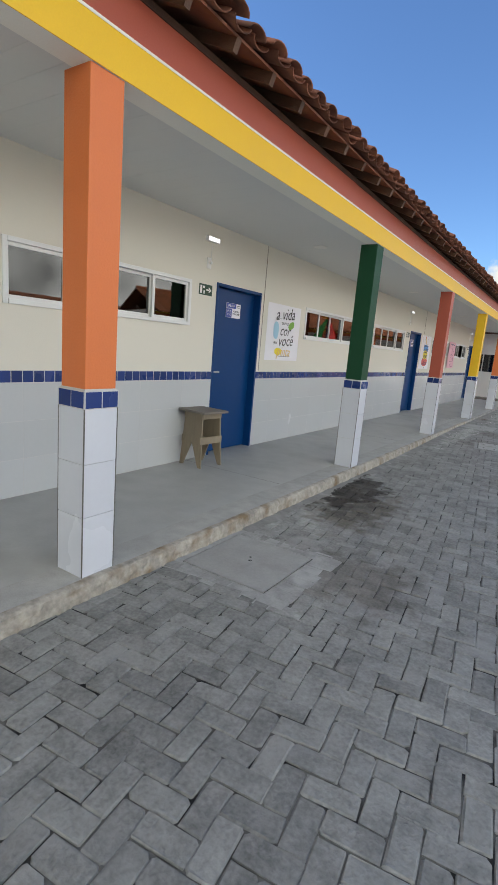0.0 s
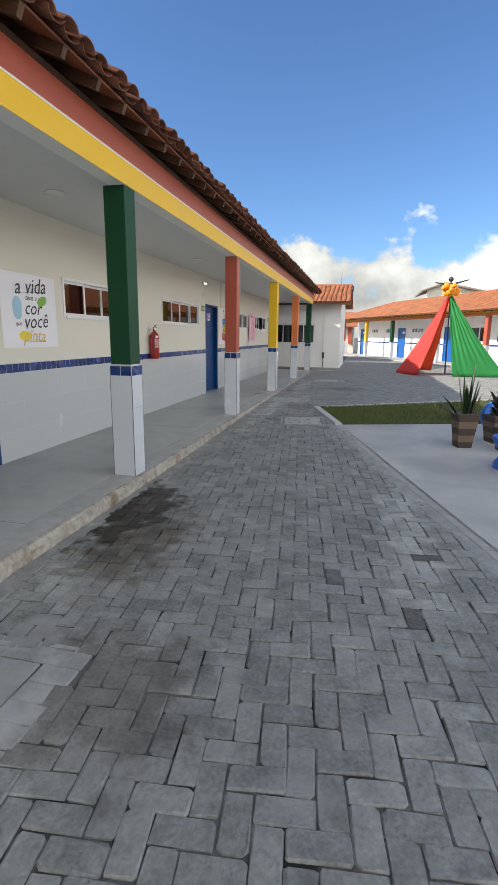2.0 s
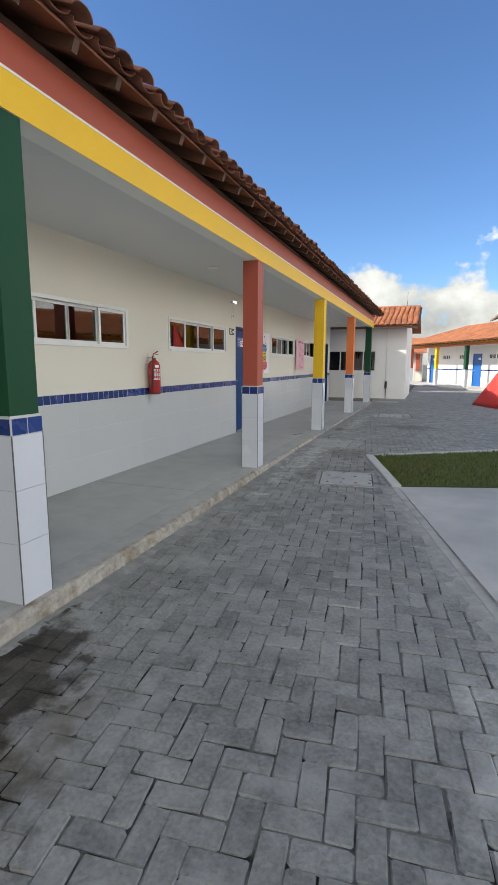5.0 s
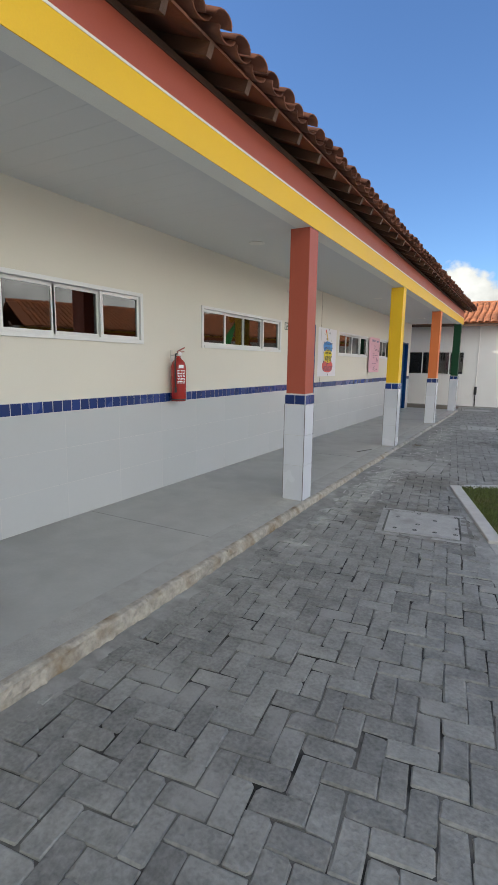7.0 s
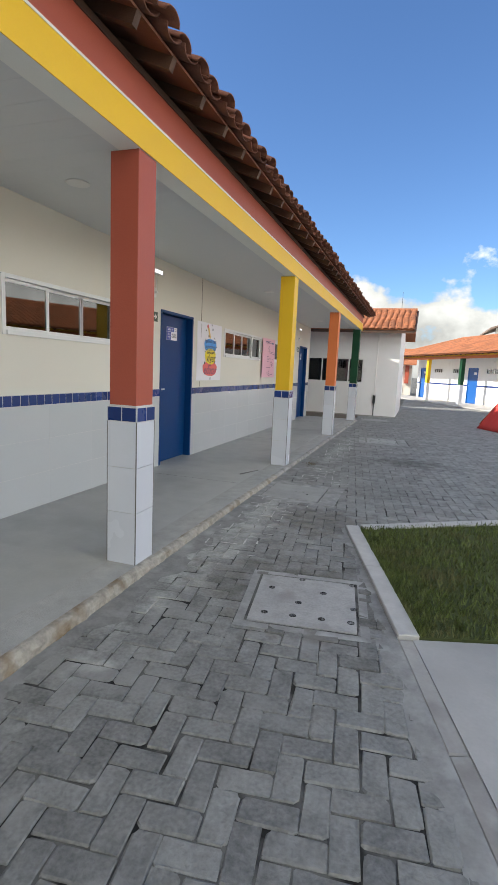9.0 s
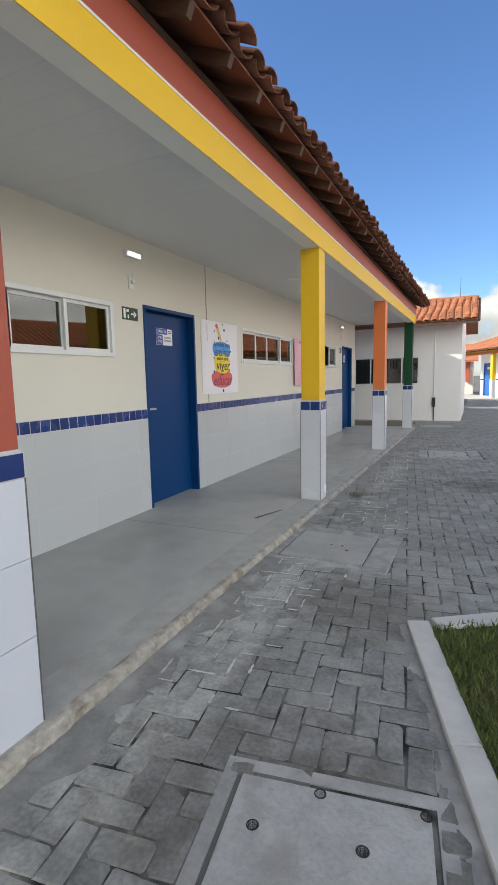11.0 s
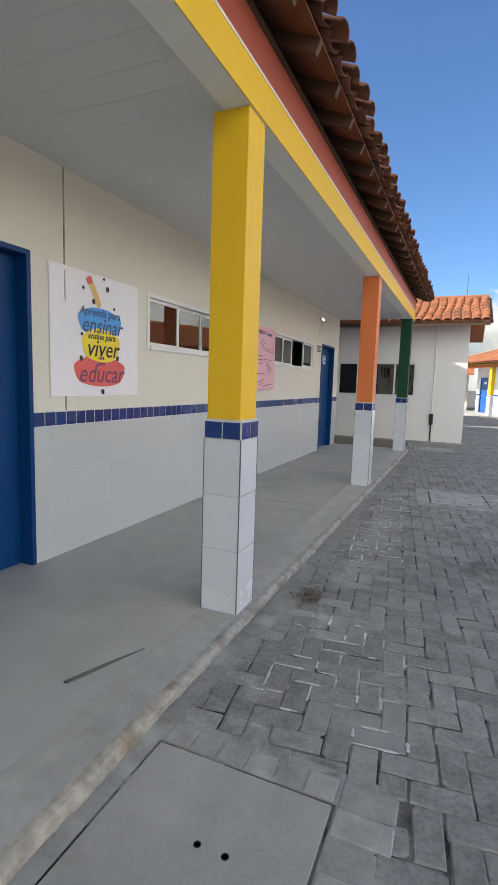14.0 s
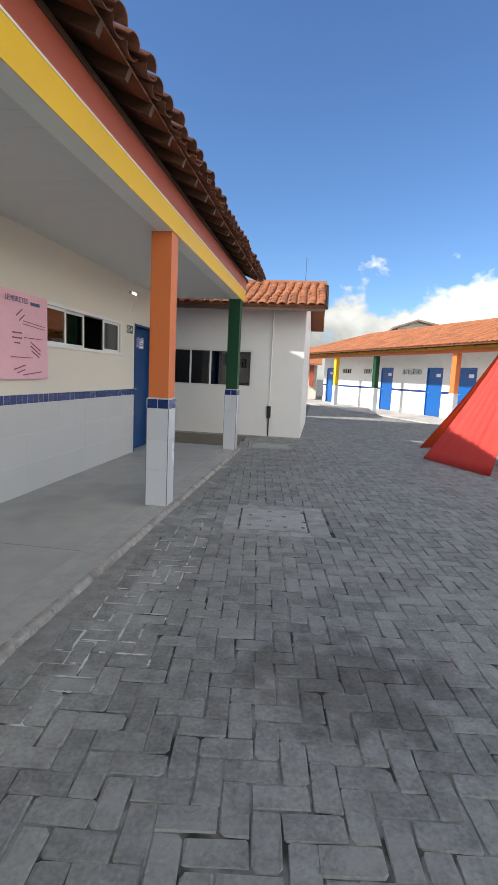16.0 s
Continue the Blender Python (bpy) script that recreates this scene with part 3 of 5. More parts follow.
for i, (a, b) in enumerate(WINDOWS):
    window(f"window_{i + 1}", a, b, 2 if i == 4 else -1)


# ---- near roof: plate, rafters, battens, barrel tiles ----
PITCH = math.atan(0.42)
EAVE_X, EAVE_Z = -1.86, 3.165


def slope_pose(x, y, z, pitch=PITCH):
    """At the eave, x across the tile, y up the slope (towards -x), z out of the roof."""
    c, s = math.cos(pitch), math.sin(pitch)
    return Matrix(((0, -c, s, x), (1, 0, 0, y), (0, s, c, z), (0, 0, 0, 1)))


def tile_shape(length=0.46, r0=0.088, r1=0.072, segs=7, thick=0.013, up=True):
    """A half-barrel tile: a cover (up) or a channel."""
    verts, faces = [], []
    for y, r in ((0.0, r0), (length, r1)):
        for rad in (r, r - thick):
            for i in range(segs + 1):
                a = math.pi * i / segs
                verts.append((-rad * math.cos(a), y, (1 if up else -1) * rad * 0.54 * math.sin(a)))
    k = segs + 1
    for i in range(segs):
        faces += [(i, i + 1, 2 * k + i + 1, 2 * k + i), (k + i, 3 * k + i, 3 * k + i + 1, k + i + 1), (i, k + i, k + i + 1, i + 1)]
    faces += [(0, 2 * k, 3 * k, k), (segs, k + segs, 3 * k + segs, 2 * k + segs)]
    return verts, faces


def tile_field(name, poses, material, parent, up=True, segs=6):
    """Many tiles in one mesh, each an island of its own."""
    base, quads = tile_shape(up=up, segs=segs)
    base = np.array([(*v, 1.0) for v in base])
    verts, faces = [], []
    for i, m in enumerate(poses):
        verts.append(base @ np.array(m).T[:, :3])
        faces += [tuple(j + i * len(base) for j in f) for f in quads]
    return raw(name, np.concatenate(verts).tolist(), faces, material, parent, "stuff", "", True)


RIDGE_X = -8.0
RIDGE_Z = EAVE_Z + (EAVE_X - RIDGE_X) * math.tan(PITCH)
ROOF_N, ROOF_S = 22.75, -3.4
bm = bmesh.new()
c, s = math.cos(PITCH), math.sin(PITCH)
prof = [(EAVE_X - 0.10, EAVE_Z + 0.012), (RIDGE_X, RIDGE_Z - 0.03), (2 * RIDGE_X - EAVE_X, EAVE_Z - 0.03), (2 * RIDGE_X - EAVE_X, EAVE_Z - 0.05), (RIDGE_X, RIDGE_Z - 0.05), (EAVE_X - 0.10, EAVE_Z - 0.004)]
rings = [[bm.verts.new((x, y, z)) for x, z in prof] for y in (ROOF_S, ROOF_N)]
for i in range(len(prof)):
    j = (i + 1) % len(prof)
    bm.faces.new((rings[0][i], rings[0][j], rings[1][j], rings[1][i]))
bm.faces.new(rings[0])
bm.faces.new(list(reversed(rings[1])))
roof = tagged(part("roof", bm, M_ROOF), "terracotta barrel-tile roof on dark timber eaves", "roof", kind="structure")
# gable walls close the roof's ends
bm = bmesh.new()
for y in (SOUTH, NORTH - 0.15):
    lower = [bm.verts.new((x, y + d, z)) for d in (0, 0.15) for x, z in ((-2.3, 2.8), (RIDGE_X, RIDGE_Z - 0.08), (2 * RIDGE_X + 2.3, 2.8))]
    a, b = lower[:3], lower[3:]
    bm.faces.new(a)
    bm.faces.new(list(reversed(b)))
    for i in range(3):
        bm.faces.new((a[i], a[(i + 1) % 3], b[(i + 1) % 3], b[i]))
tagged(part("wall_gable", bm, M_WHITE), "white painted gable walls under the roof", "wall", kind="structure")
boxes("wall_plate", [((-2.34, SOUTH, 3.125), (-2.19, NORTH + 0.2, 3.165))], M_WOOD, roof, "dark timber wall plate")
run = 0.52
for i in range(int((ROOF_N - ROOF_S) / 0.405)):
    y = ROOF_S + 0.11 + 0.405 * i
    bm = bmesh.new()
    box(bm, (-0.022, 0.05, -0.085), (0.022, run, -0.012))
    bm.transform(slope_pose(EAVE_X - 0.045, y + 0.01 * math.sin(i * 2.3), EAVE_Z - 0.01))
    part("rafter", bm, M_WOOD, roof)
for k in (0.13, 0.40):
    bm = bmesh.new()
    box(bm, (ROOF_S, k - 0.022, -0.022), (ROOF_N, k + 0.022, 0.0))
    bm.transform(slope_pose(EAVE_X - 0.03, 0, EAVE_Z - 0.002))
    part("batten", bm, M_WOOD, roof)
cover_v, cover_f = tile_shape(up=True)
pan_v, pan_f = tile_shape(up=False)
cover_me, pan_me = bpy.data.meshes.new("cover_tile"), bpy.data.meshes.new("pan_tile")
for me, v, f in ((cover_me, cover_v, cover_f), (pan_me, pan_v, pan_f)):
    me.from_pydata(v, [], f)
    me.materials.append(M_ROOF)
    me.polygons.foreach_set("use_smooth", [True] * len(me.polygons))
TILES = int((ROOF_N - ROOF_S) / 0.205)
rnd = random.Random(4)
for i in range(TILES):
    y = ROOF_S + 0.1 + 0.205 * i
    for me, up in ((cover_me, 0.028), (pan_me, 0.040)):
        ob = new("tile", me)
        ob.parent = roof
        off = 0.1025 if me is pan_me else 0.0
        ob.matrix_world = slope_pose(EAVE_X + rnd.uniform(-0.02, 0.025) - (0.035 if me is pan_me else 0), y + off + rnd.uniform(-0.012, 0.012), EAVE_Z + (up - 0.005 if me is cover_me else up + 0.01) + rnd.uniform(-0.006, 0.008), PITCH + rnd.uniform(-0.03, 0.03)) @ pose(0, 0, 0, 0, 0, rnd.uniform(-2, 2))
upper = []
for row in range(1, 17):
    d = 0.40 * row
    for i in range(TILES):
        upper.append(slope_pose(EAVE_X - d * c, ROOF_S + 0.1 + 0.205 * i, EAVE_Z + 0.04 + d * s))
tile_field("upper_tiles", upper, M_ROOF, roof, True, 5)

# ---- annex building at the end of the corridor ----
AX0, AX1, AY, ATOP = -9.0, -1.135, 24.3, 3.01
annex = thing("annex_building", Matrix.Translation((-0.03, AY, land(AY))) @ Matrix.Diagonal((0.965, 1, 0.952, 1)), "small white rendered building with a barrel-tile roof and wide dark window", "building")
for span in (((AX0, 0, -0.1), (-4.35, 0.18, ATOP)), ((-4.35, 0, 2.06), (-2.34, 0.18, ATOP)), ((-4.35, 0, -0.1), (-2.34, 0.18, 1.19)), ((-2.34, 0, -0.1), (AX1, 0.18, ATOP))):
    boxes("wall", [span], M_WHITE, annex, "white rendered front wall")
for lo, hi in (((AX1 - 0.18, 0.18, -0.1), (AX1, 4.6, ATOP)), ((AX0, 0.18, -0.1), (AX0 + 0.18, 4.6, ATOP)), ((AX0 + 0.18, 4.42, -0.1), (AX1 - 0.18, 4.6, ATOP))):
    boxes("wall", [(lo, hi)], M_WHITE, annex, "white rendered wall")
boxes("plinth", [((AX0, -0.05, -0.1), (AX1 + 0.05, 0, 0.045))], M_HATCH, annex, "stained concrete plinth")
aw = boxes("window", [((-4.35, 0.02, 1.19), (-4.31, 0.1, 2.06)), ((-2.38, 0.02, 1.19), (-2.34, 0.1, 2.06)), ((-4.31, 0.02, 2.02), (-2.38, 0.1, 2.06)), ((-4.31, -0.01, 1.19), (-2.38, 0.1, 1.225))] + [((x - 0.02, 0.03, 1.225), (x + 0.02, 0.08, 2.02)) for x in (-3.83, -3.345, -2.86)], M_ALU, annex, "white framed window of four panes")
for x in (-4.31, -3.81, -3.325, -2.84):
    p = boxes("pane", [((x, 0.052, 1.225), (x + 0.46, 0.056, 2.02))], M_GLASS, aw, "dark reflecting glass")
    p.visible_shadow = False
# same dimmed grey closes the annex interior so its panes read dark
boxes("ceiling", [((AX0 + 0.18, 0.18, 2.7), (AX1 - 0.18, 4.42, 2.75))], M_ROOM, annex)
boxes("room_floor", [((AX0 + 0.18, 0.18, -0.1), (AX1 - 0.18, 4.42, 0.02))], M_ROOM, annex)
# hidden behind the annex; added to cast shade over the far ground
shade_block = thing("rear_shade_block", (-3.2, 30.5, land(30)), "unseen white block with a flat tiled roof, added to cast shade", "building")
boxes("wall", [((-9, 0, -0.1), (0, 6.0, 3.4))], M_WHITE, shade_block, "white rendered walls")
boxes("roof", [((-9.2, -0.2, 3.4), (0.2, 6.2, 3.55))], M_FARROOF, shade_block, "low tiled roof")
bm = bmesh.new()
tube(bm, (-1.885, -0.02, 0.75), (-1.885, -0.02, ATOP), 0.013)
part("conduit", bm, M_PLASTIC, annex, "white plastic conduit")
bm = bmesh.new()
tube(bm, (-1.885, -0.02, 0.02), (-1.885, -0.02, 0.55), 0.016)
box(bm, (-1.93, -0.06, 0.48), (-1.84, 0.0, 0.77), 0.008)
part("junction_box", bm, M_BLACK, annex, "black junction box and pipe")
APITCH = math.atan(0.36)
AE_Y, AE_Z = -0.55, 2.98
aroof = boxes("roof_edge", [((AX0, AE_Y, AE_Z - 0.05), (-0.72, AE_Y + 0.03, AE_Z + 0.04))], M_WOOD, annex, "dark timber fascia")
ac, as_ = math.cos(APITCH), math.sin(APITCH)


def annex_pose(x, d, lift=0.075):
    return Matrix(((1, 0, 0, x), (0, ac, -as_, AE_Y - 0.05 + d * ac), (0, as_, ac, AE_Z + lift + d * as_), (0, 0, 0, 1)))


bm = bmesh.new()
A_RUN = 2.9
box(bm, (AX0, 0.02, -0.05), (-0.73, A_RUN, 0.0))
bm.transform(annex_pose(0, 0.03))
part("roof", bm, M_FARROOF, annex, "terracotta roof deck")
bm = bmesh.new()
box(bm, (AX0, 0.0, -0.05), (-0.73, A_RUN, 0.0))
bm.transform(Matrix.Translation((0, 2 * (AE_Y + A_RUN * ac), 0)) @ Matrix.Diagonal((1, -1, 1, 1)) @ annex_pose(0, 0.03))
part("roof", bm, M_FARROOF, annex, "terracotta roof deck")
tile_field("roof_tiles", [annex_pose(-0.82 - 0.21 * i + 0.02 * math.sin(7 * i + r), 0.40 * r) for r in range(7) for i in range(38)], M_FARROOF, annex, True, 6)
bm = bmesh.new()
ridge_y = AE_Y + A_RUN * ac
vs = [bm.verts.new((x, y, z)) for x in (AX1 - 0.18, AX1) for y, z in ((0.0, ATOP), (4.6, ATOP), (ridge_y, AE_Z + A_RUN * as_))]
for f in ((0, 1, 2), (5, 4, 3), (0, 3, 4, 1), (1, 4, 5, 2), (2, 5, 3, 0)):
    bm.faces.new([vs[i] for i in f])
part("gable", bm, M_WHITE, annex, "white rendered gable")
bm = bmesh.new()
tube(bm, (-0.70, AE_Y - 0.02 + 0.0, AE_Z + 0.02), (-0.70, AE_Y + A_RUN * ac, AE_Z + A_RUN * as_ + 0.02), 0.04, segs=8)
part("verge", bm, M_WOOD, annex, "dark roof verge")
bm = bmesh.new()
tube(bm, (AX0, AE_Y + A_RUN * ac, AE_Z + A_RUN * as_ + 0.06), (-0.72, AE_Y + A_RUN * ac, AE_Z + A_RUN * as_ + 0.06), 0.09, segs=10)
part("ridge_tiles", bm, M_FARROOF, annex, "terracotta ridge")
bm = bmesh.new()
tube(bm, (-1.3, AE_Y + A_RUN * ac, AE_Z + A_RUN * as_ + 0.1), (-1.3, AE_Y + A_RUN * ac, AE_Z + A_RUN * as_ + 0.75), 0.008, segs=6)
part("aerial", bm, M_BLACK, annex, "thin aerial")

# ---- long building across the yard ----
FAR = Matrix.Translation((-0.03, 39.9, 0.04)) @ Matrix.Rotation(math.atan2(-0.898, 0.44), 4, "Z")
U0, U1 = -4.4, 24.0
far = thing("long_building", FAR, "long white school building with orange tile roof and blue doors", "building")
F_DOORS = ((-3.95, 0.8), (2.0, 1.0), (5.55, 1.0), (7.45, 1.0), (15.2, 1.0), (19.0, 1.0))
F_WINS = ((-2.05, -1.0, 4), (0.25, 1.1, 4), (3.75, 5.2, 4), (9.7, 11.5, 2), (12.0, 14.0, 2), (20.8, 23.4, 4))
holes = sorted([(a, a + w, 0, 2.05) for a, w in F_DOORS] + [(a, b, (1.72 if n == 4 and b < 6 else 1.2), 2.02) for a, b, n in F_WINS])
spans, y0 = [], U0
for a, b, lo, hi in holes:
    if a > y0:
        spans.append(((y0, 1.6, -0.1), (a, 1.75, 2.85)))
    spans.append(((a, 1.6, hi), (b, 1.75, 2.85)))
    if lo > 0:
        spans.append(((a, 1.6, -0.1), (b, 1.75, lo)))
    y0 = b
spans.append(((y0, 1.6, -0.1), (U1, 1.75, 2.85)))
spans += [((U0, 1.75, -0.1), (U0 + 0.15, 7.5, 2.85)), ((U1 - 0.15, 1.75, -0.1), (U1, 7.5, 2.85)), ((U0 + 0.15, 7.35, -0.1), (U1 - 0.15, 7.5, 2.85))]
boxes("wall", spans, M_WHITE, far, "white painted walls")
boxes("ceiling", [((U0, 0.2, 2.64), (U1, 1.6, 2.68))], M_CEIL, far)
boxes("floor", [((U0 - 2.0, -0.95, -0.3), (U1, 1.6, 0.0))], M_SLAB, far, "pale concrete gallery floor", 0.01)
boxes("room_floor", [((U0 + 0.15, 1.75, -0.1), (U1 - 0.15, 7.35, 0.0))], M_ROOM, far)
boxes("beam", [((U0, 0.0, 2.50), (U1, 0.2, 2.64))], M_ORANGE, far, "orange painted beam edge")
boxes("beam", [((U0, -0.004, 2.64), (U1, 0.2, 2.72))], M_YELLOW, far, "ochre painted beam")
boxes("band", [((a, 1.588, 0.98), (b, 1.6, 1.07)) for a, b in zip([U0] + [a + w for a, w in F_DOORS], [a for a, w in F_DOORS] + [U1]) if b > a], M_BLUETILE, far, "blue tile belt")
for a, w in F_DOORS:
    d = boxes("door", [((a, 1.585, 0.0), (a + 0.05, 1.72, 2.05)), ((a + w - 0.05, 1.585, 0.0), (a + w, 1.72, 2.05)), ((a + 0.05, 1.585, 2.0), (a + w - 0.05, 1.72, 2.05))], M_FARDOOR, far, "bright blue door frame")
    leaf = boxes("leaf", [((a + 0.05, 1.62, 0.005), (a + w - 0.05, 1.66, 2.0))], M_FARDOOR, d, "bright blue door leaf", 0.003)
    boxes("sign", [((a + w - 0.42, 1.612, 1.66), (a + w - 0.16, 1.62, 1.8))], M_PAPER, d, "small white sign")
    bm = bmesh.new()
    box(bm, (a + 0.09, 1.58, 0.99), (a + 0.2, 1.615, 1.02), 0.004)
    part("handle", bm, M_STEEL, d, "steel handle")
for a, b, n in F_WINS:
    lo = 1.72 if n == 4 and b < 6 else 1.2
    win = boxes("window", [((a, 1.585, lo), (a + 0.04, 1.68, 2.02)), ((b - 0.04, 1.585, lo), (b, 1.68, 2.02)), ((a + 0.04, 1.585, 1.98), (b - 0.04, 1.68, 2.02)), ((a + 0.04, 1.575, lo), (b - 0.04, 1.68, lo + 0.035))] + [((a + (b - a) * i / n - 0.02, 1.6, lo + 0.035), (a + (b - a) * i / n + 0.02, 1.66, 1.98)) for i in range(1, n)], M_ALU, far, "white framed window")
    for i in range(n):
        p = boxes("pane", [((a + (b - a) * i / n + 0.03, 1.63, lo + 0.035), (a + (b - a) * (i + 1) / n - 0.03, 1.634, 1.98))], M_GLASS, win)
        p.visible_shadow = False
for u, paint in zip((-4.1, -0.08, 3.72, 8.92, 13.0, 17.1, 21.2), (M_RED, M_YELLOW, M_GREEN, M_ORANGE, M_RED, M_YELLOW, M_GREEN)):
    boxes("column", [((u, 0.0, 1.06), (u + 0.24, 0.2, 2.50))], paint, far, "painted gallery column", 0.004)
    boxes("column_base", [((u - 0.006, -0.006, 0.0), (u + 0.246, 0.206, 1.06))], M_COLTILE, far, "white tiled column base")
FP = math.atan(0.335)
fc, fs = math.cos(FP), math.sin(FP)


def far_pose(u, d, lift=0.0):
    return Matrix(((1, 0, 0, u), (0, fc, -fs, -0.50 + d * fc), (0, fs, fc, 2.74 + lift + d * fs), (0, 0, 0, 1)))


HIP = 3.0
for flip in (False, True):
    bm = bmesh.new()
    ends = [(U0 - 0.4, 0.0), (U1, 0.0), (U1, 4.0), (U0 - 0.4 + HIP, 4.0)]
    low_f, high_f = [[bm.verts.new((u, d, z)) for u, d in ends] for z in (-0.03, 0.02)]
    bm.faces.new(list(reversed(low_f)))
    bm.faces.new(high_f)
    for i in range(4):
        bm.faces.new((low_f[i], low_f[(i + 1) % 4], high_f[(i + 1) % 4], high_f[i]))
    bm.transform(far_pose(0, 0.0))
    if flip:
        bm.transform(Matrix.Translation((0, 2 * (-0.50 + 4.0 * fc), 0)) @ Matrix.Diagonal((1, -1, 1, 1)))
        bmesh.ops.reverse_faces(bm, faces=bm.faces)
    part("roof", bm, M_FARROOF, far, "terracotta roof deck")
bm = bmesh.new()
tri = [(U0 - 0.4, -0.50, 2.75), (U0 - 0.4 + HIP, -0.50 + 4.0 * fc, 2.75 + 4.0 * fs), (U0 - 0.4, -0.50 + 8.0 * fc, 2.75)]
vs = [bm.verts.new((x, y, z + dz)) for dz in (-0.05, 0.0) for x, y, z in tri]
for f in ((0, 1, 2), (5, 4, 3), (0, 3, 4, 1), (1, 4, 5, 2), (2, 5, 3, 0)):
    bm.faces.new([vs[i] for i in f])
part("roof", bm, M_FARROOF, far, "terracotta hip end")
bm = bmesh.new()
tube(bm, (U0 - 0.4, -0.50, 2.8), (U0 - 0.4 + HIP, -0.50 + 4.0 * fc, 2.8 + 4.0 * fs), 0.08, segs=8)
part("hip_tiles", bm, M_FARROOF, far, "terracotta hip tiles")
rnd = random.Random(9)
tile_field("roof_tiles", [far_pose(U0 - 0.25 + 0.21 * i + rnd.uniform(-0.015, 0.015), 0.40 * r - 0.06, 0.035) for r in range(10) for i in range(int((U1 - U0) / 0.21)) if 0.21 * i > HIP * r * 0.1], M_FARROOF, far, True, 4)
bm = bmesh.new()
tube(bm, (U0 - 0.4 + HIP, -0.50 + 4.0 * fc, 2.78 + 4.0 * fs), (U1, -0.50 + 4.0 * fc, 2.78 + 4.0 * fs), 0.09, segs=10)
part("ridge_tiles", bm, M_FARROOF, far, "terracotta ridge")
for i in range(60):
    u = U0 - 0.2 + 0.5 * i
    bm = bmesh.new()
    box(bm, (u, 0.02, -0.10), (u + 0.05, 0.6, -0.03))
    bm.transform(far_pose(0, 0.0))
    part("rafter", bm, M_WOOD, far)
for u in (4.2, 8.2, 12.2, 16.3):
    boxes("lamp", [((u, 1.5, 2.36), (u + 0.3, 1.6, 2.42))], M_PLASTIC, far, "small white lamp", 0.005)

# the wing across the yard to the east, which the windows mirror
east = thing("east_wing", Matrix.Translation((24.0, 6.0, 0.0)), "long white school wing with an orange tile roof", "building")
boxes("wall", [((1.7, -16, -0.1), (7.5, 26, 2.9))], M_WHITE, east, "white painted walls")
boxes("floor", [((-0.8, -16, -0.3), (1.7, 26, 0.0))], M_SLAB, east, "pale gallery floor")
boxes("beam", [((0.0, -16, 2.62), (0.2, 26, 2.9))], M_ORANGE, east, "orange painted beam")
for i, paint in enumerate((M_RED, M_YELLOW, M_GREEN, M_ORANGE, M_RED, M_YELLOW, M_GREEN)):
    boxes("column", [((0.0, -15 + 4.1 * i, 0.0), (0.22, -14.78 + 4.1 * i, 2.62))], paint, east, "painted gallery column")
bm = bmesh.new()
vs = [bm.verts.new((x, y, z)) for y in (-16.5, 26.5) for x, z in ((-0.5, 2.85), (3.9, 3.95), (8.3, 2.85))]
for f in ((0, 1, 2), (5, 4, 3), (0, 3, 4, 1), (1, 4, 5, 2), (2, 5, 3, 0)):
    bm.faces.new([vs[i] for i in f])
part("roof", bm, M_FARROOF, east, "orange tile roof")

# small outbuilding at the far end and the taller house behind
out = thing("outbuilding", Matrix.Translation((-3.2, 47.5, 0.0)), "small pale outbuilding with orange tile roof", "building")
boxes("wall", [((-2.5, 0, -0.1), (2.2, 3, 2.3))], M_BACK, out, "pale rendered walls")
boxes("door", [((0.7, -0.03, 0), (1.6, 0.0, 2.0))], M_ALU, out, "grey door")
boxes("post", [((1.7, -0.25, 0.9), (2.0, 0.0, 2.3))], M_RED, out, "red post")
bm = bmesh.new()
box(bm, (-2.8, -0.6, 2.3), (2.5, 3.2, 2.4))
for v in bm.verts:
    v.co.z += 0.35 * (v.co.y + 0.6)
part("roof", bm, M_FARROOF, out, "orange tile roof")
rear = thing("rear_house", (9.6, 72.0, GROUND), "tall white house with a shallow brown gable roof", "house")
boxes("wall", [((-2.0, 0.2, -0.1), (7.5, 9, 6.6))], M_BACK, rear, "white rendered wall")
for side_x, low_z in ((-2.7, 7.35), (8.3, 6.55)):
    bm = bmesh.new()
    vs = [bm.verts.new((x, y, z + dz)) for dz in (0, 0.2) for x, y, z in ((side_x, -0.6, low_z), (0, -0.6, 8.3), (0, 9.5, 8.3), (side_x, 9.5, low_z))]
    for f in ((0, 1, 2, 3), (7, 6, 5, 4), (0, 4, 5, 1), (1, 5, 6, 2), (2, 6, 7, 3), (3, 7, 4, 0)):
        bm.faces.new([vs[i] for i in f])
    part("roof", bm, M_DISTROOF, rear, "brown sheet roof")
bm = bmesh.new()
front, back = [[bm.verts.new((x, y, z)) for x, z in ((-2.0, -0.1), (7.5, -0.1), (7.5, 6.7), (0, 8.28), (-2.0, 7.55))] for y in (0.0, 0.2)]
bm.faces.new(front)
bm.faces.new(list(reversed(back)))
for i in range(5):
    bm.faces.new((front[i], back[i], back[(i + 1) % 5], front[(i + 1) % 5]))
part("gable", bm, M_BACK, rear, "white gable wall")


# ---- yard: kerb, slab, lawn, covers ----
def polygon(name, points, lo, hi, material, label, category, kind="structure", bevel=0.0):
    bm = bmesh.new()
    base = bm.faces.new([bm.verts.new((x, y, lo + rise(y))) for x, y in points])
    top = bmesh.ops.extrude_face_region(bm, geom=[base])["geom"]
    for v in top:
        if isinstance(v, bmesh.types.BMVert):
            v.co.z = hi + rise(v.co.y)
    bmesh.ops.recalc_face_normals(bm, faces=bm.faces)
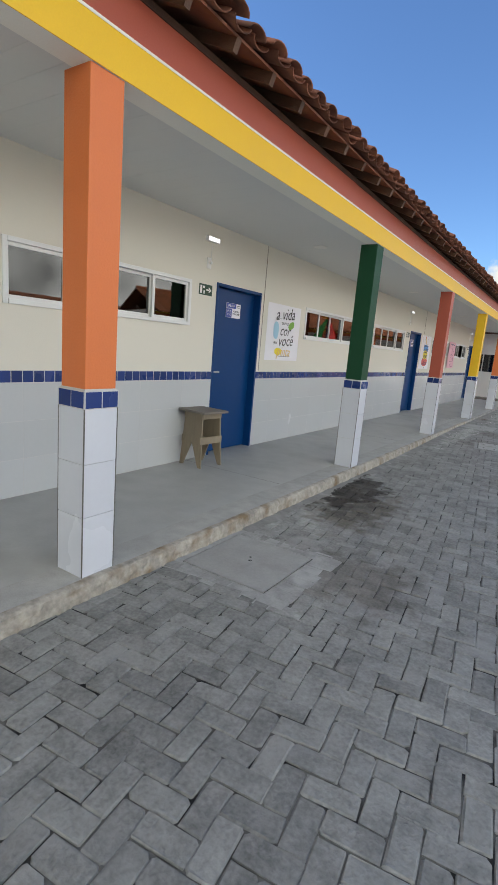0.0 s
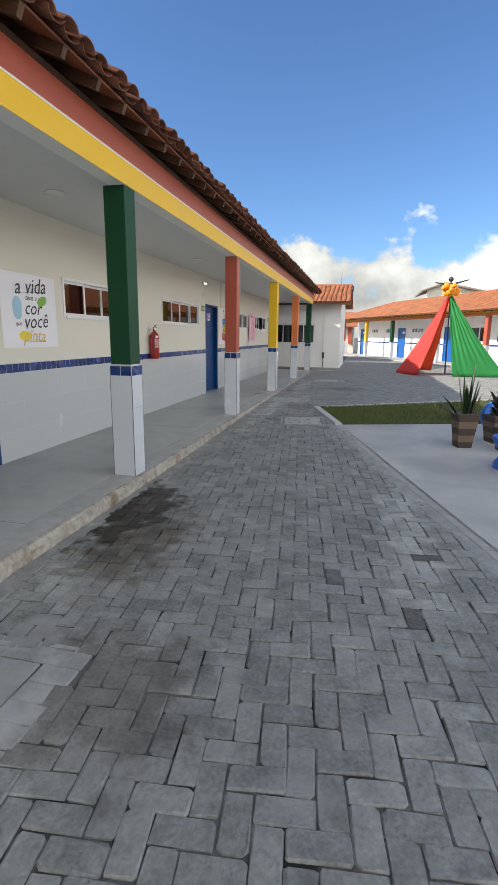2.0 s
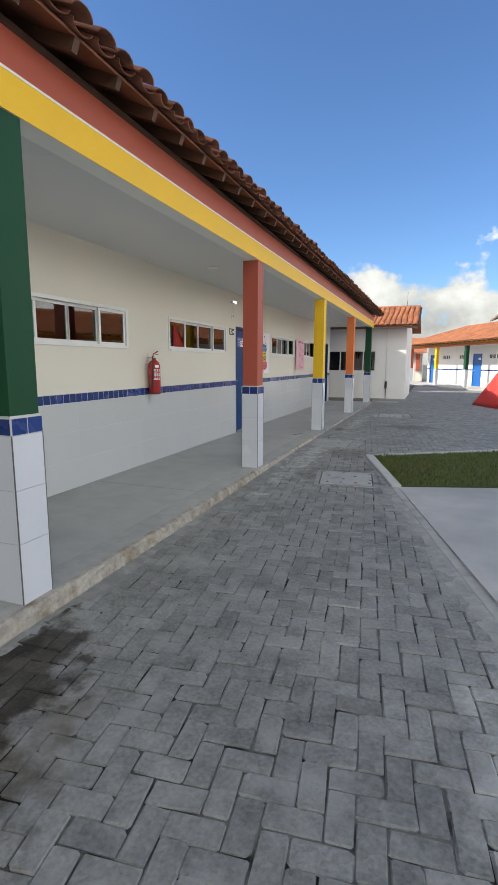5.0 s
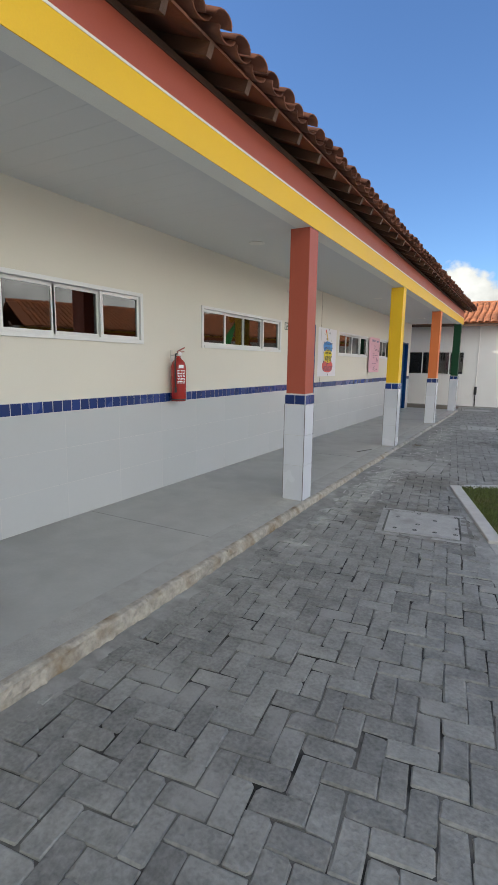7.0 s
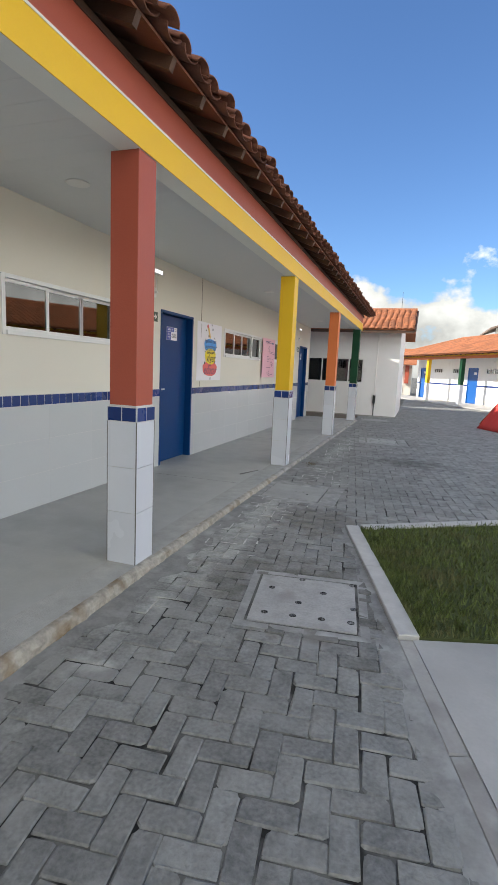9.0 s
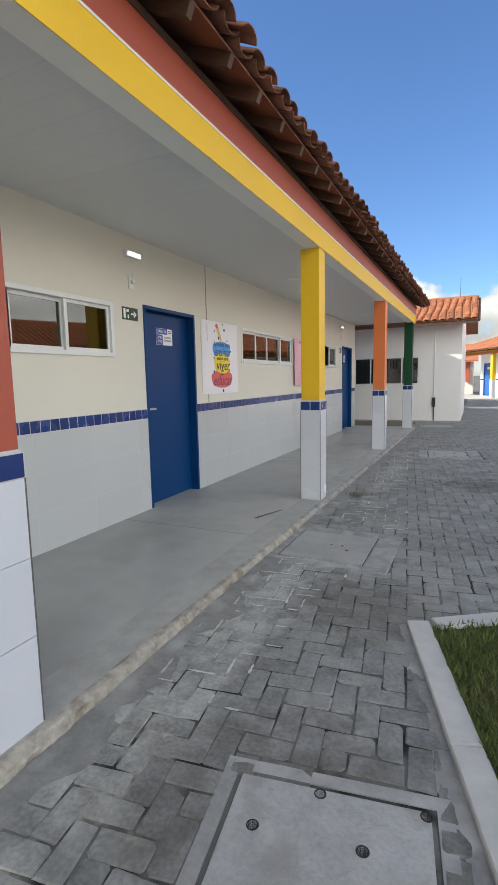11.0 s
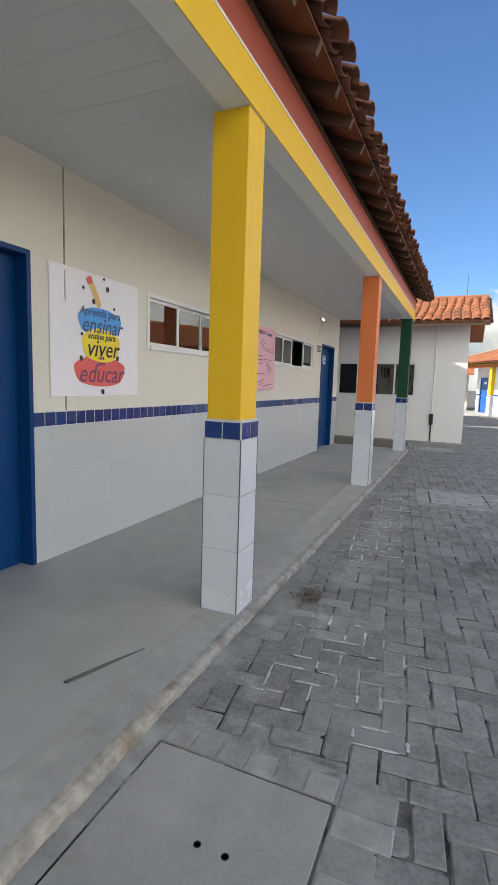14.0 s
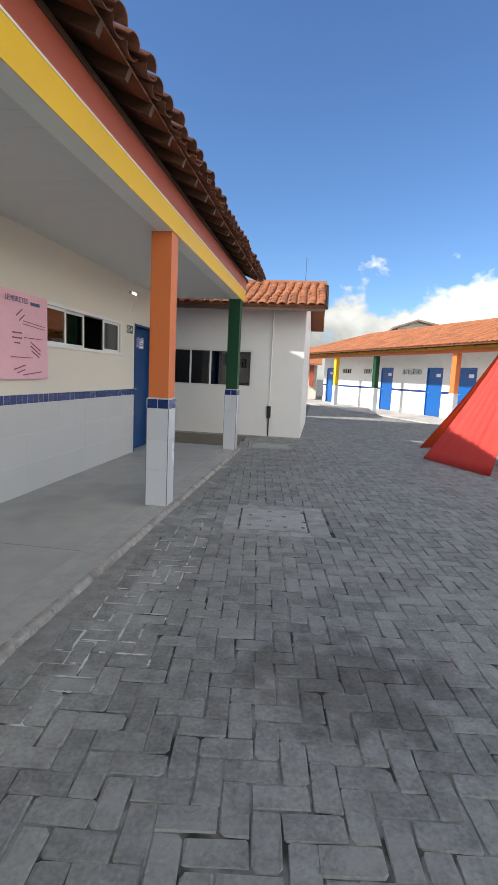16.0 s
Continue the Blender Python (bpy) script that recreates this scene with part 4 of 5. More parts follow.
    if bevel:
        bmesh.ops.bevel(bm, geom=[e for e in bm.edges], offset=bevel, segments=2, affect="EDGES")
    return tagged(part(name, bm, material), label, category, kind=kind)


# the yard's edge runs from the lawn's tip back past the camera
TIP, BEND, TAIL = Vector((-0.99, 11.37)), Vector((-0.45, 9.55)), Vector((1.75, 1.7))
along = (TAIL - BEND).normalized()
side = Vector((-along.y, along.x))
lawn_dir, base_dir = Vector((0.85, 0.53)).normalized(), Vector((0.955, 0.30)).normalized()


def strip(name, a, b, width, normal, lo, hi, label, material=M_GRANITE):
    n = max(1, int((Vector(b) - Vector(a)).length / 0.8))
    k = tagged(new(name), label, "kerb", kind="structure")
    for i in range(n):
        p, q = a.lerp(b, i / n), a.lerp(b, (i + 1) / n)
        d = (q - p).normalized() * 0.004
        bm = bmesh.new()
        pts = [p + d, q - d, q - d + normal * width, p + d + normal * width]
        f = bm.faces.new([bm.verts.new((v.x, v.y, lo)) for v in pts])
        top = bmesh.ops.extrude_face_region(bm, geom=[f])["geom"]
        for v in top:
            if isinstance(v, bmesh.types.BMVert):
                v.co.z = hi + rise(v.co.y) + rnd.uniform(-0.003, 0.003)
        bmesh.ops.recalc_face_normals(bm, faces=bm.faces)
        bmesh.ops.bevel(bm, geom=list(bm.edges), offset=0.006, segments=1, affect="EDGES")
        part("kerb_stone", bm, material, k)
    return k


LAWN_FAR, SLAB_FAR = TIP + lawn_dir * 9, BEND + base_dir * 9
edge_n = Vector((0.96, 0.28)).normalized()
strip("kerb", TIP, BEND, 0.12, edge_n, GROUND - 0.1, -0.018, "pale concrete kerb beside the lawn", M_LAWNKERB)
strip("kerb", BEND, TAIL, 0.085, edge_n, GROUND - 0.1, GROUND + 0.008, "worn concrete edging beside the pavers")
strip("kerb", TIP + lawn_dir * 0.14, LAWN_FAR, 0.12, Vector((0.53, -0.85)).normalized(), GROUND - 0.1, -0.019, "pale concrete kerb along the lawn", M_LAWNKERB)
slab_pts = [BEND + edge_n * 0.082, SLAB_FAR, SLAB_FAR + Vector((4, -8)), TAIL + Vector((6, -4)), TAIL + edge_n * 0.082]
polygon("pavement", slab_pts, GROUND - 0.1, GROUND + 0.007, M_SLAB, "pale smooth concrete slab with stains", "pavement")
# mostly unseen; added eastward so sunlight bounces up onto the corridor wall
polygon("yard_floor", [Vector((3.2, -20)), Vector((23.1, -20)), Vector((23.1, 5.5)), Vector((3.2, 5.5))], GROUND - 0.1, GROUND - 0.002, M_SLAB, "pale concrete yard floor, carried east to bounce sunlight", "pavement")
polygon("yard_floor", [Vector((9.5, 5.52)), Vector((23.1, 5.52)), Vector((23.1, 30)), Vector((9.5, 30))], GROUND - 0.1, GROUND - 0.002, M_SLAB, "pale concrete yard floor, carried east to bounce sunlight", "pavement")
lawn_pts = [TIP + edge_n * 0.12 + Vector((0.02, -0.06)), BEND + edge_n * 0.12 + Vector((0, 0.02)), SLAB_FAR + Vector((0, 0.02)), LAWN_FAR + Vector((0.06, -0.1))]
lawn = polygon("lawn_bed", lawn_pts, GROUND - 0.1, GROUND + 0.015, M_TURF, "dark soil under mown grass", "lawn")
rnd = random.Random(11)
verts, faces = [], []
A, B, C, D = lawn_pts
for i in range(30000):
    f = rnd.random() ** 1.6
    g = rnd.random()
    p = A.lerp(D, f).lerp(B.lerp(C, f), g)
    h, a, w = rnd.uniform(0.02, 0.05), rnd.uniform(0, 6.28), rnd.uniform(0.003, 0.006) * (1 + 2 * f)
    dx, dy = math.cos(a) * w, math.sin(a) * w
    lean = Vector((rnd.uniform(-1, 1), rnd.uniform(-1, 1))) * h * 0.6
    k = len(verts)
    z = land(p.y) + 0.014
    verts += [(p.x - dx, p.y - dy, z), (p.x + dx, p.y + dy, z), (p.x + lean.x, p.y + lean.y, z + h)]
    faces.append((k, k + 1, k + 2))
tagged(raw("grass", verts, faces, M_GRASS), "short green mown lawn grass", "grass", kind="stuff")


def cover(m, w, d, holes_at, words, course=False):
    """A concrete inspection cover in its rim, with finger holes; its near left corner is at m."""
    h = thing("manhole_cover", m, words, "manhole cover", "inspection covers")
    gap = 0.09 if course else 0.03
    COVER_BEDS.append((m.inverted(), -gap, w + (0.19 if course else gap), -gap, d + gap))
    boxes("rim", [((-0.008, -0.008, -0.06), (w + 0.008, 0.014, -0.009)), ((-0.008, d - 0.014, -0.06), (w + 0.008, d + 0.008, -0.009)), ((-0.008, 0.014, -0.06), (0.014, d - 0.014, -0.009)), ((w - 0.014, 0.014, -0.06), (w + 0.008, d - 0.014, -0.009))], M_HOLE, h, "near-black strip in the gap round the lid")
    bm = bmesh.new()
    e = 0.011 if len(holes_at) > 4 else 0.003
    box(bm, (e, e, -0.06), (w - e, d - e, 0.001), 0.003)
    bw = 0.15 if course else 0.06
    for span in (((-bw, -bw, -0.06), (w + bw, -0.008, -0.003)), ((-bw, d + 0.008, -0.06), (w + bw, d + bw, -0.003)), ((-bw, -0.008, -0.06), (-0.008, d + 0.008, -0.003)), ((w + 0.008, -0.008, -0.06), (w + bw, d + 0.008, -0.003))):
        boxes("bed", [span], M_BORDER, h, "cement bed round the lid")
    lid = part("lid", bm, M_PALELID if len(holes_at) > 4 else M_HATCH, h, "pale pierced cement lid" if len(holes_at) > 4 else "smooth cement lid")
    # finger holes are thin discs with their inner shade painted on
    for x, y, r in holes_at:
        bm = bmesh.new()
        lathe(bm, [(r, 0.0), (r, 0.0015), (r * 0.82, 0.0025), (r * 0.8, 0.001)], 14)
        bm.transform(Matrix.Translation((x, y, 0)))
        part("hole", bm, M_HOLE, lid, "near-black disc for a finger hole", True)
    n = int(d / 0.1)
    if course:
        for i in range(n + 2):
            y = -0.115 + (d + 0.23) * i / (n + 2)
            boxes("border_paver", [((w + 0.012, y + 0.003, -0.05), (w + 0.195, y + (d + 0.23) / (n + 2) - 0.003, 0.002 - 0.002 * (i % 3)))], M_BORDER, h, "", 0.006)
        for i in range(n):
            x = w * i / n
            for y0, y1 in ((-0.115, -0.012), (d + 0.012, d + 0.115)):
                boxes("border_paver", [((x + 0.003, y0, -0.05), (x + w / n - 0.003, y1, 0.002 - 0.002 * ((i + 1) % 3)))], M_BORDER, h, "", 0.006)
    return h


COVER_BEDS = []
HOLES = [(0.10 + 0.17 * i + 0.02 * (j % 2), 0.12 + 0.17 * j, 0.021) for i in range(4) for j in range(4) if (i + j) % 2 == 0 or j == 0]
cover(pose(-2.08, 2.32, land(2.32) + 0.002, 0, 0, 0), 0.66, 0.685, [(0.34, 0.33, 0.013), (0.31, 0.38, 0.01)], "smooth grey cement inspection cover in the pavers", True)
cover(pose(-1.302, 9.418, land(9.42) + 0.004, 0.77, 0, 8.4), 0.655, 0.66, HOLES, "pale cement drain cover with finger holes beside the lawn")
cover(pose(-2.06, 12.14, land(12.14) + 0.003, 0, 0, 0), 0.656, 0.666, [(0.33, 0.36, 0.012), (0.42, 0.36, 0.012), (0.48, 0.27, 0.014)], "smooth grey cement inspection cover beside the corridor kerb", True)
cover(pose(-1.397, 17.462, land(17.46) + 0.003, 0, 0, 6), 0.655, 0.73, HOLES, "pale cement drain cover with finger holes in the yard", True)
cover(pose(-2.0, 22.7, land(22.7) + 0.003, 0, 0, 6), 0.75, 0.6, [(0.3, 0.3, 0.012)], "small cement cover before the white building")

tagged(boxes("soil_bed", [((-4.4, NORTH + 0.01, GROUND - 0.1), (-2.32, AY - 0.06, land(23) + 0.012))], M_SOIL), "dark damp earth strip before the white building", "soil", kind="structure")

# kerb face of the corridor: a worn screed strip along its edge
k = tagged(new("kerb"), "worn concrete edge of the corridor floor with ochre stains", "kerb", kind="structure")
rnd = random.Random(3)
y = SOUTH
while y < NORTH:
    n = min(NORTH, y + rnd.uniform(0.9, 1.6))
    steps = max(2, int((n - y) / 0.03))
    bm, chip, sections = bmesh.new(), 0.0, []
    for s in range(steps + 1):
        chip = 0.6 * chip + rnd.uniform(0, 0.006) + (rnd.uniform(0.004, 0.016) if rnd.random() < 0.12 else 0)
        fy, jut = y + 0.001 + (n - y - 0.002) * s / steps, rnd.uniform(-0.004, 0.004)
        rough = [0.016 * noise.noise((fy * 7.0, k2 * 0.9, 4.0)) + 0.009 * noise.noise((fy * 23.0, k2 * 2.1, 9.0)) for k2 in range(4)]
        prof = ((-2.19, GROUND - 0.1), (-2.130 + jut, GROUND - 0.1), (-2.131 + jut + rough[0], GROUND + 0.012), (-2.134 + rough[1], GROUND + 0.035), (-2.136 + rough[2], GROUND + 0.06), (-2.137 + 0.5 * rough[3] - 0.3 * chip, FLOOR - 0.009 - 0.4 * chip), (-2.143 - chip, FLOOR + 0.001 - 0.2 * chip), (-2.158 - chip, FLOOR + 0.0035), (-2.19, FLOOR + 0.0035))
        sections.append([bm.verts.new((x, fy, z)) for x, z in prof])
    for p, q in zip(sections, sections[1:]):
        for a in range(len(p)):
            b = (a + 1) % len(p)
            bm.faces.new((p[a], p[b], q[b], q[a]))
    bm.faces.new(sections[0])
    bm.faces.new(list(reversed(sections[-1])))
    bmesh.ops.recalc_face_normals(bm, faces=bm.faces)
    part("kerb_stone", bm, M_KERB if y < 12.2 else M_KERBGREY, k)
    y = n

# ---- wall furniture ----
def poster(m_y, z0, w, h, label, paper=M_PAPER):
    """A printed sheet, slightly cockled, with its south lower corner at y, z on the wall."""
    p = thing("poster", (WALL + 0.004, m_y, z0), label, "poster")
    bm = bmesh.new()
    bmesh.ops.create_grid(bm, x_segments=16, y_segments=16, size=0.5)
    for v in bm.verts:
        a, b = v.co.x + 0.5, v.co.y + 0.5
        v.co = Vector((0.002 + 0.0012 * math.sin(9 * a + 4 * b) + 0.0008 * math.sin(13 * b), a * w, b * h))
    bmesh.ops.solidify(bm, geom=bm.faces[:], thickness=0.0015)
    part("sheet", bm, paper, p, "")
    return p


def blob(p, name, cy, cz, ry, rz, material, x=0.0052, spin=0.0, square=2.6):
    """A printed patch with soft corners."""
    bm = bmesh.new()
    vs = []
    for i in range(28):
        a = 2 * math.pi * i / 28
        u = math.copysign(abs(math.cos(a)) ** (2 / square), math.cos(a)) * ry * (1 + 0.04 * math.sin(5 * a))
        v = math.copysign(abs(math.sin(a)) ** (2 / square), math.sin(a)) * rz * (1 + 0.04 * math.sin(4 * a + 1))
        vs.append((u * math.cos(spin) - v * math.sin(spin), u * math.sin(spin) + v * math.cos(spin)))
    f = bm.faces.new([bm.verts.new((x, cy + u, cz + v)) for u, v in vs])
    top = bmesh.ops.extrude_face_region(bm, geom=[f])["geom"]
    for v in top:
        if isinstance(v, bmesh.types.BMVert):
            v.co.x += 0.0006
    bmesh.ops.recalc_face_normals(bm, faces=bm.faces)
    return part(name, bm, material, p)


def bars(p, rows, material, x=0.0052):
    """Print too small to read, as plain bars (y, z, length, height, slant in degrees)."""
    for y, z, ln, ht, slant in rows:
        bm = bmesh.new()
        box(bm, (0, -ln / 2, -ht * 0.33), (0.0008, ln / 2, ht * 0.33))
        bm.transform(Matrix.Translation((x, y, z)) @ Matrix.Rotation(radians(slant), 4, "X"))
        part("print_bar", bm, material, p)


p1 = poster(5.86, 1.27, 0.97, 0.80, "white poster with black lettering and coloured paint jars")
X = 0.0052
blob(p1, "paint_patch", 0.26, 0.43, 0.075, 0.12, M_TEAL, X)
blob(p1, "paint_patch", 0.70, 0.52, 0.09, 0.05, M_LEAFGREEN, X, 0.4)
blob(p1, "paint_patch", 0.36, 0.13, 0.10, 0.05, M_SUNYELLOW, X)
letters("writing", "a vida", 0.24, on_wall(X + 0.001, 0.50, 0.665, 4), M_INK, p1, 1.0, "", 0.3, -0.0004)
letters("writing", "tem a", 0.09, on_wall(X + 0.001, 0.50, 0.545), M_INK, p1, 1.0, "", 0.3, -0.0004)
letters("writing", "cor", 0.22, on_wall(X + 0.001, 0.52, 0.43), M_INK, p1, 1.0, "", 0.3, -0.0004)
letters("writing", "que", 0.07, on_wall(X + 0.001, 0.26, 0.26), M_INK, p1, 1.0, "", 0.3, -0.0004)
letters("writing", "você", 0.23, on_wall(X + 0.001, 0.56, 0.285, 3), M_INK, p1, 1.0, "", 0.3, -0.0004)
letters("writing", "pinta", 0.20, on_wall(X + 0.001, 0.52, 0.125), M_OCHRE, p1, 1.0, "", 0.3, -0.0004)
bars(p1, ((0.52, 0.61, 0.5, 0.007, 4), (0.55, 0.06, 0.35, 0.007, 0)), M_INK, X)

p2 = poster(13.98, 1.21, 1.0, 0.92, "white poster with a pencil over blue, yellow and coral lettering patches")
blob(p2, "colour_patch", 0.52, 0.565, 0.245, 0.105, M_SKYBLUE, X)
blob(p2, "colour_patch", 0.53, 0.39, 0.215, 0.125, M_SUNYELLOW, X + 0.001)
blob(p2, "colour_patch", 0.52, 0.19, 0.29, 0.115, M_CORAL, X)
letters("writing", "Aprenda para", 0.085, on_wall(X + 0.002, 0.52, 0.635), M_NAVY, p2, 1.0, "", 0.25, 0.0012)
letters("writing", "ensinar", 0.17, on_wall(X + 0.002, 0.54, 0.535), M_NAVY, p2, 0.95, "", 0.25, 0.0012)
letters("writing", "ensine para", 0.07, on_wall(X + 0.003, 0.53, 0.455), M_INK, p2, 1.0, "", 0.25, 0.0012)
letters("writing", "viver", 0.19, on_wall(X + 0.003, 0.54, 0.36), M_INK, p2, 1.0, "", 0.25, 0.0012)
letters("writing", "viva\npara", 0.045, on_wall(X + 0.003, 0.52, 0.272), M_PLUM, p2, 1.0, "", 0.25, 0.0012)
letters("writing", "educar", 0.20, on_wall(X + 0.002, 0.53, 0.165), M_PLUM, p2, 0.95, "", 0.25, 0.0012)
pencil = blob(p2, "pencil", 0.46, 0.77, 0.028, 0.10, M_OCHRE, X, 0.5, 6)
blob(p2, "pencil_tip", 0.395, 0.865, 0.03, 0.026, M_CORAL, X + 0.001, 0.5, 6)
for cy, cz in ((0.60, 0.83), (0.44, 0.715), (0.72, 0.30), (0.30, 0.28), (0.54, 0.03)):
    blob(p2, "heart", cy, cz, 0.018, 0.02, M_INK, X + 0.001)
for cy, cz in ((0.33, 0.80), (0.56, 0.90), (0.31, 0.46), (0.68, 0.69)):
    blob(p2, "star", cy, cz, 0.02, 0.02, M_INK, X, 0.0, 0.7)

p3 = poster(17.30, 1.26, 0.98, 0.86, "pink printed notice sheet between two windows", M_PINK)
p3.location.x = WALL + 0.034
letters("writing", "LEMBRETES", 0.075, on_wall(X + 0.001, 0.42, 0.78), M_NAVY, p3)
bars(p3, ((0.74, 0.77, 0.17, 0.05, 0),), M_NAVY, X)
bars(p3, ((0.46, 0.66, 0.13, 0.018, 35), (0.50, 0.61, 0.12, 0.018, 35), (0.72, 0.57, 0.4, 0.012, -4), (0.72, 0.54, 0.4, 0.012, -4), (0.42, 0.46, 0.16, 0.02, 0), (0.70, 0.42, 0.34, 0.012, 0), (0.42, 0.41, 0.16, 0.02, 0), (0.42, 0.36, 0.1, 0.02, 0), (0.74, 0.34, 0.2, 0.02, -25), (0.74, 0.30, 0.2, 0.02, -25), (0.74, 0.26, 0.16, 0.02, -25), (0.5, 0.22, 0.36, 0.012, 0), (0.46, 0.12, 0.2, 0.018, 14), (0.48, 0.08, 0.14, 0.018, 14), (0.68, 0.06, 0.34, 0.016, 6)), M_PLUM, X)


def exit_sign(y):
    s = thing("exit_sign", (WALL, y, 1.98), "dark green emergency exit sign with white arrow", "sign", "exit signs")
    boxes("plate", [((0.0, 0.0, 0.0), (0.006, 0.235, 0.12))], M_SIGNGREEN, s, "dark green plate")
    bm = bmesh.new()
    box(bm, (0.006, 0.125, 0.052), (0.008, 0.175, 0.068))
    f = bm.faces.new([bm.verts.new((0.008, a, b)) for a, b in ((0.168, 0.025), (0.215, 0.06), (0.168, 0.095), (0.168, 0.075), (0.185, 0.06), (0.168, 0.045))])
    part("arrow", bm, M_PLASTIC, s, "white arrow")
    boxes("pictogram", [((0.006, 0.015, 0.015), (0.0075, 0.045, 0.105)), ((0.006, 0.075, 0.015), (0.0075, 0.095, 0.05)), ((0.006, 0.06, 0.075), (0.0075, 0.095, 0.1))], M_PLASTIC, s, "white pictogram")


def emergency_lamp(y):
    l = thing("emergency_lamp", (WALL, y, 2.57), "small white emergency lamp with cable and socket", "lamp", "emergency lamps")
    boxes("body", [((0.0, 0.0, 0.0), (0.05, 0.22, 0.055))], M_PLASTIC, l, "", 0.006)
    for j in range(2):
        for i in range(8):
            boxes("led", [((0.05, 0.016 + 0.025 * i, 0.009 + 0.022 * j), (0.053, 0.032 + 0.025 * i, 0.024 + 0.022 * j))], M_LED, l, "lit diode")
    bm = bmesh.new()
    pts = [(0.012, 0.11, 0.0), (0.012, 0.125, -0.06), (0.012, 0.118, -0.12), (0.03, 0.10, -0.19), (0.03, 0.095, -0.22)]
    for a, b in zip(pts, pts[1:]):
        tube(bm, a, b, 0.004, segs=6)
    part("cable", bm, M_PLASTIC, l, "white cable")
    boxes("socket", [((0.0, 0.055, -0.29), (0.012, 0.13, -0.17))], M_PLASTIC, l, "white wall socket", 0.004)
    boxes("plug", [((0.012, 0.078, -0.24), (0.045, 0.11, -0.21))], M_PLASTIC, l, "grey plug", 0.005)


for d in DOORS:
    exit_sign(d - 0.325)
    emergency_lamp(d - 0.27)
for y in (5.74, 14.13):
    tagged(boxes("joint_cover", [((WALL, y - 0.006, 1.11), (WALL + 0.005, y + 0.006, 2.782))], M_KERB, None, "", 0.002), "thin brown expansion joint strip on the wall", "trim", kind="structure")
for y in (5.92, 10.26, 15.44, 20.2):
    l = thing("ceiling_light", (-3.09, y, 2.782), "flat white round ceiling light panel", "lamp", "ceiling lights")
    bm = bmesh.new()
    lathe(bm, [(0.085, -0.0005), (0.092, -0.006), (0.088, -0.009), (0.075, -0.0075)], 24)
    part("panel", bm, M_PLASTIC, l, "", True)


def extinguisher(y):
    """A dry-powder extinguisher: cylinder, neck, valve with two levers, gauge, hose, printed label, wall hook."""
    e = thing("fire_extinguisher", (WALL + 0.10, y, 1.01), "dark red fire extinguisher with printed label hung on the wall", "extinguisher")
    bm = bmesh.new()
    lathe(bm, [(0.070, 0.0), (0.078, 0.004), (0.082, 0.014), (0.082, 0.37), (0.079, 0.395), (0.070, 0.425), (0.052, 0.450), (0.030, 0.465), (0.024, 0.475), (0.024, 0.495)], 32)
    part("cylinder", bm, M_EXT, e, "dark red enamelled cylinder", True)
    bm = bmesh.new()
    lathe(bm, [(0.0825, 0.012), (0.0845, 0.015), (0.0845, 0.024), (0.0825, 0.027)], 32)
    part("foot_ring", bm, M_BLACK, e, "black foot ring", True)
    bm = bmesh.new()
    tube(bm, (0, 0, 0.49), (0, 0, 0.545), 0.019)
    tube(bm, (0, -0.03, 0.52), (0, 0.03, 0.52), 0.012)
    part("valve", bm, M_STEEL, e, "brass-grey valve body")
    for z0, z1, far_end in ((0.538, 0.545, 0.10), (0.552, 0.592, 0.115)):
        bm = bmesh.new()
        box(bm, (-0.010, -0.02, -0.005), (0.010, far_end, 0.005), 0.003)
        bm.transform(Matrix.Translation((0, 0, z0)) @ Matrix.Rotation(math.atan2(z1 - z0, far_end), 4, "X"))
        part("lever", bm, M_EXT, e, "red painted lever")
    bm = bmesh.new()
    tube(bm, (0.012, 0, 0.52), (0.034, 0, 0.52), 0.017, segs=16)
    part("gauge", bm, M_PAPER, e, "small round pressure gauge")
    bm = bmesh.new()
    pts = [(0, -0.02, 0.52), (0.02, -0.075, 0.515), (0.03, -0.098, 0.46), (0.03, -0.098, 0.30), (0.03, -0.094, 0.16)]
    for a, b in zip(pts, pts[1:]):
        tube(bm, a, b, 0.008, segs=8)
    tube(bm, (0.03, -0.094, 0.16), (0.03, -0.093, 0.10), 0.011, 0.014, segs=10)
    part("hose", bm, M_BLACK, e, "black hose with nozzle")

    def wrapped(name, z0, z1, half, material, lift, mid=0.55):
        """A printed patch bent round the cylinder, its middle turned by mid radians from the wall's normal."""
        bm = bmesh.new()
        row = [(mid - half + 2 * half * i / 10) for i in range(11)]
        ring = [[bm.verts.new(((0.082 + lift) * math.cos(t), -(0.082 + lift) * math.sin(t), z)) for t in row] for z in (z0, z1)]
        for i in range(10):
            bm.faces.new((ring[0][i + 1], ring[0][i], ring[1][i], ring[1][i + 1]))
        return part(name, bm, material, e)

    wrapped("label", 0.365, 0.40, 0.34, M_PAPER, 0.0012)
    rows = random.Random(5)
    for i in range(9):
        z = 0.20 + 0.017 * i
        for k in range(3):
            wrapped("print_bar", z, z + 0.008, rows.uniform(0.10, 0.2), M_PAPER, 0.001, 0.1 + 0.42 * k + rows.uniform(-0.05, 0.05))
    boxes("bracket", [((-0.1, -0.02, 0.44), (-0.094, 0.02, 0.56)), ((-0.094, -0.012, 0.50), (-0.015, 0.012, 0.508))], M_STEEL, e, "steel wall hook", 0.002)


extinguisher(9.57)


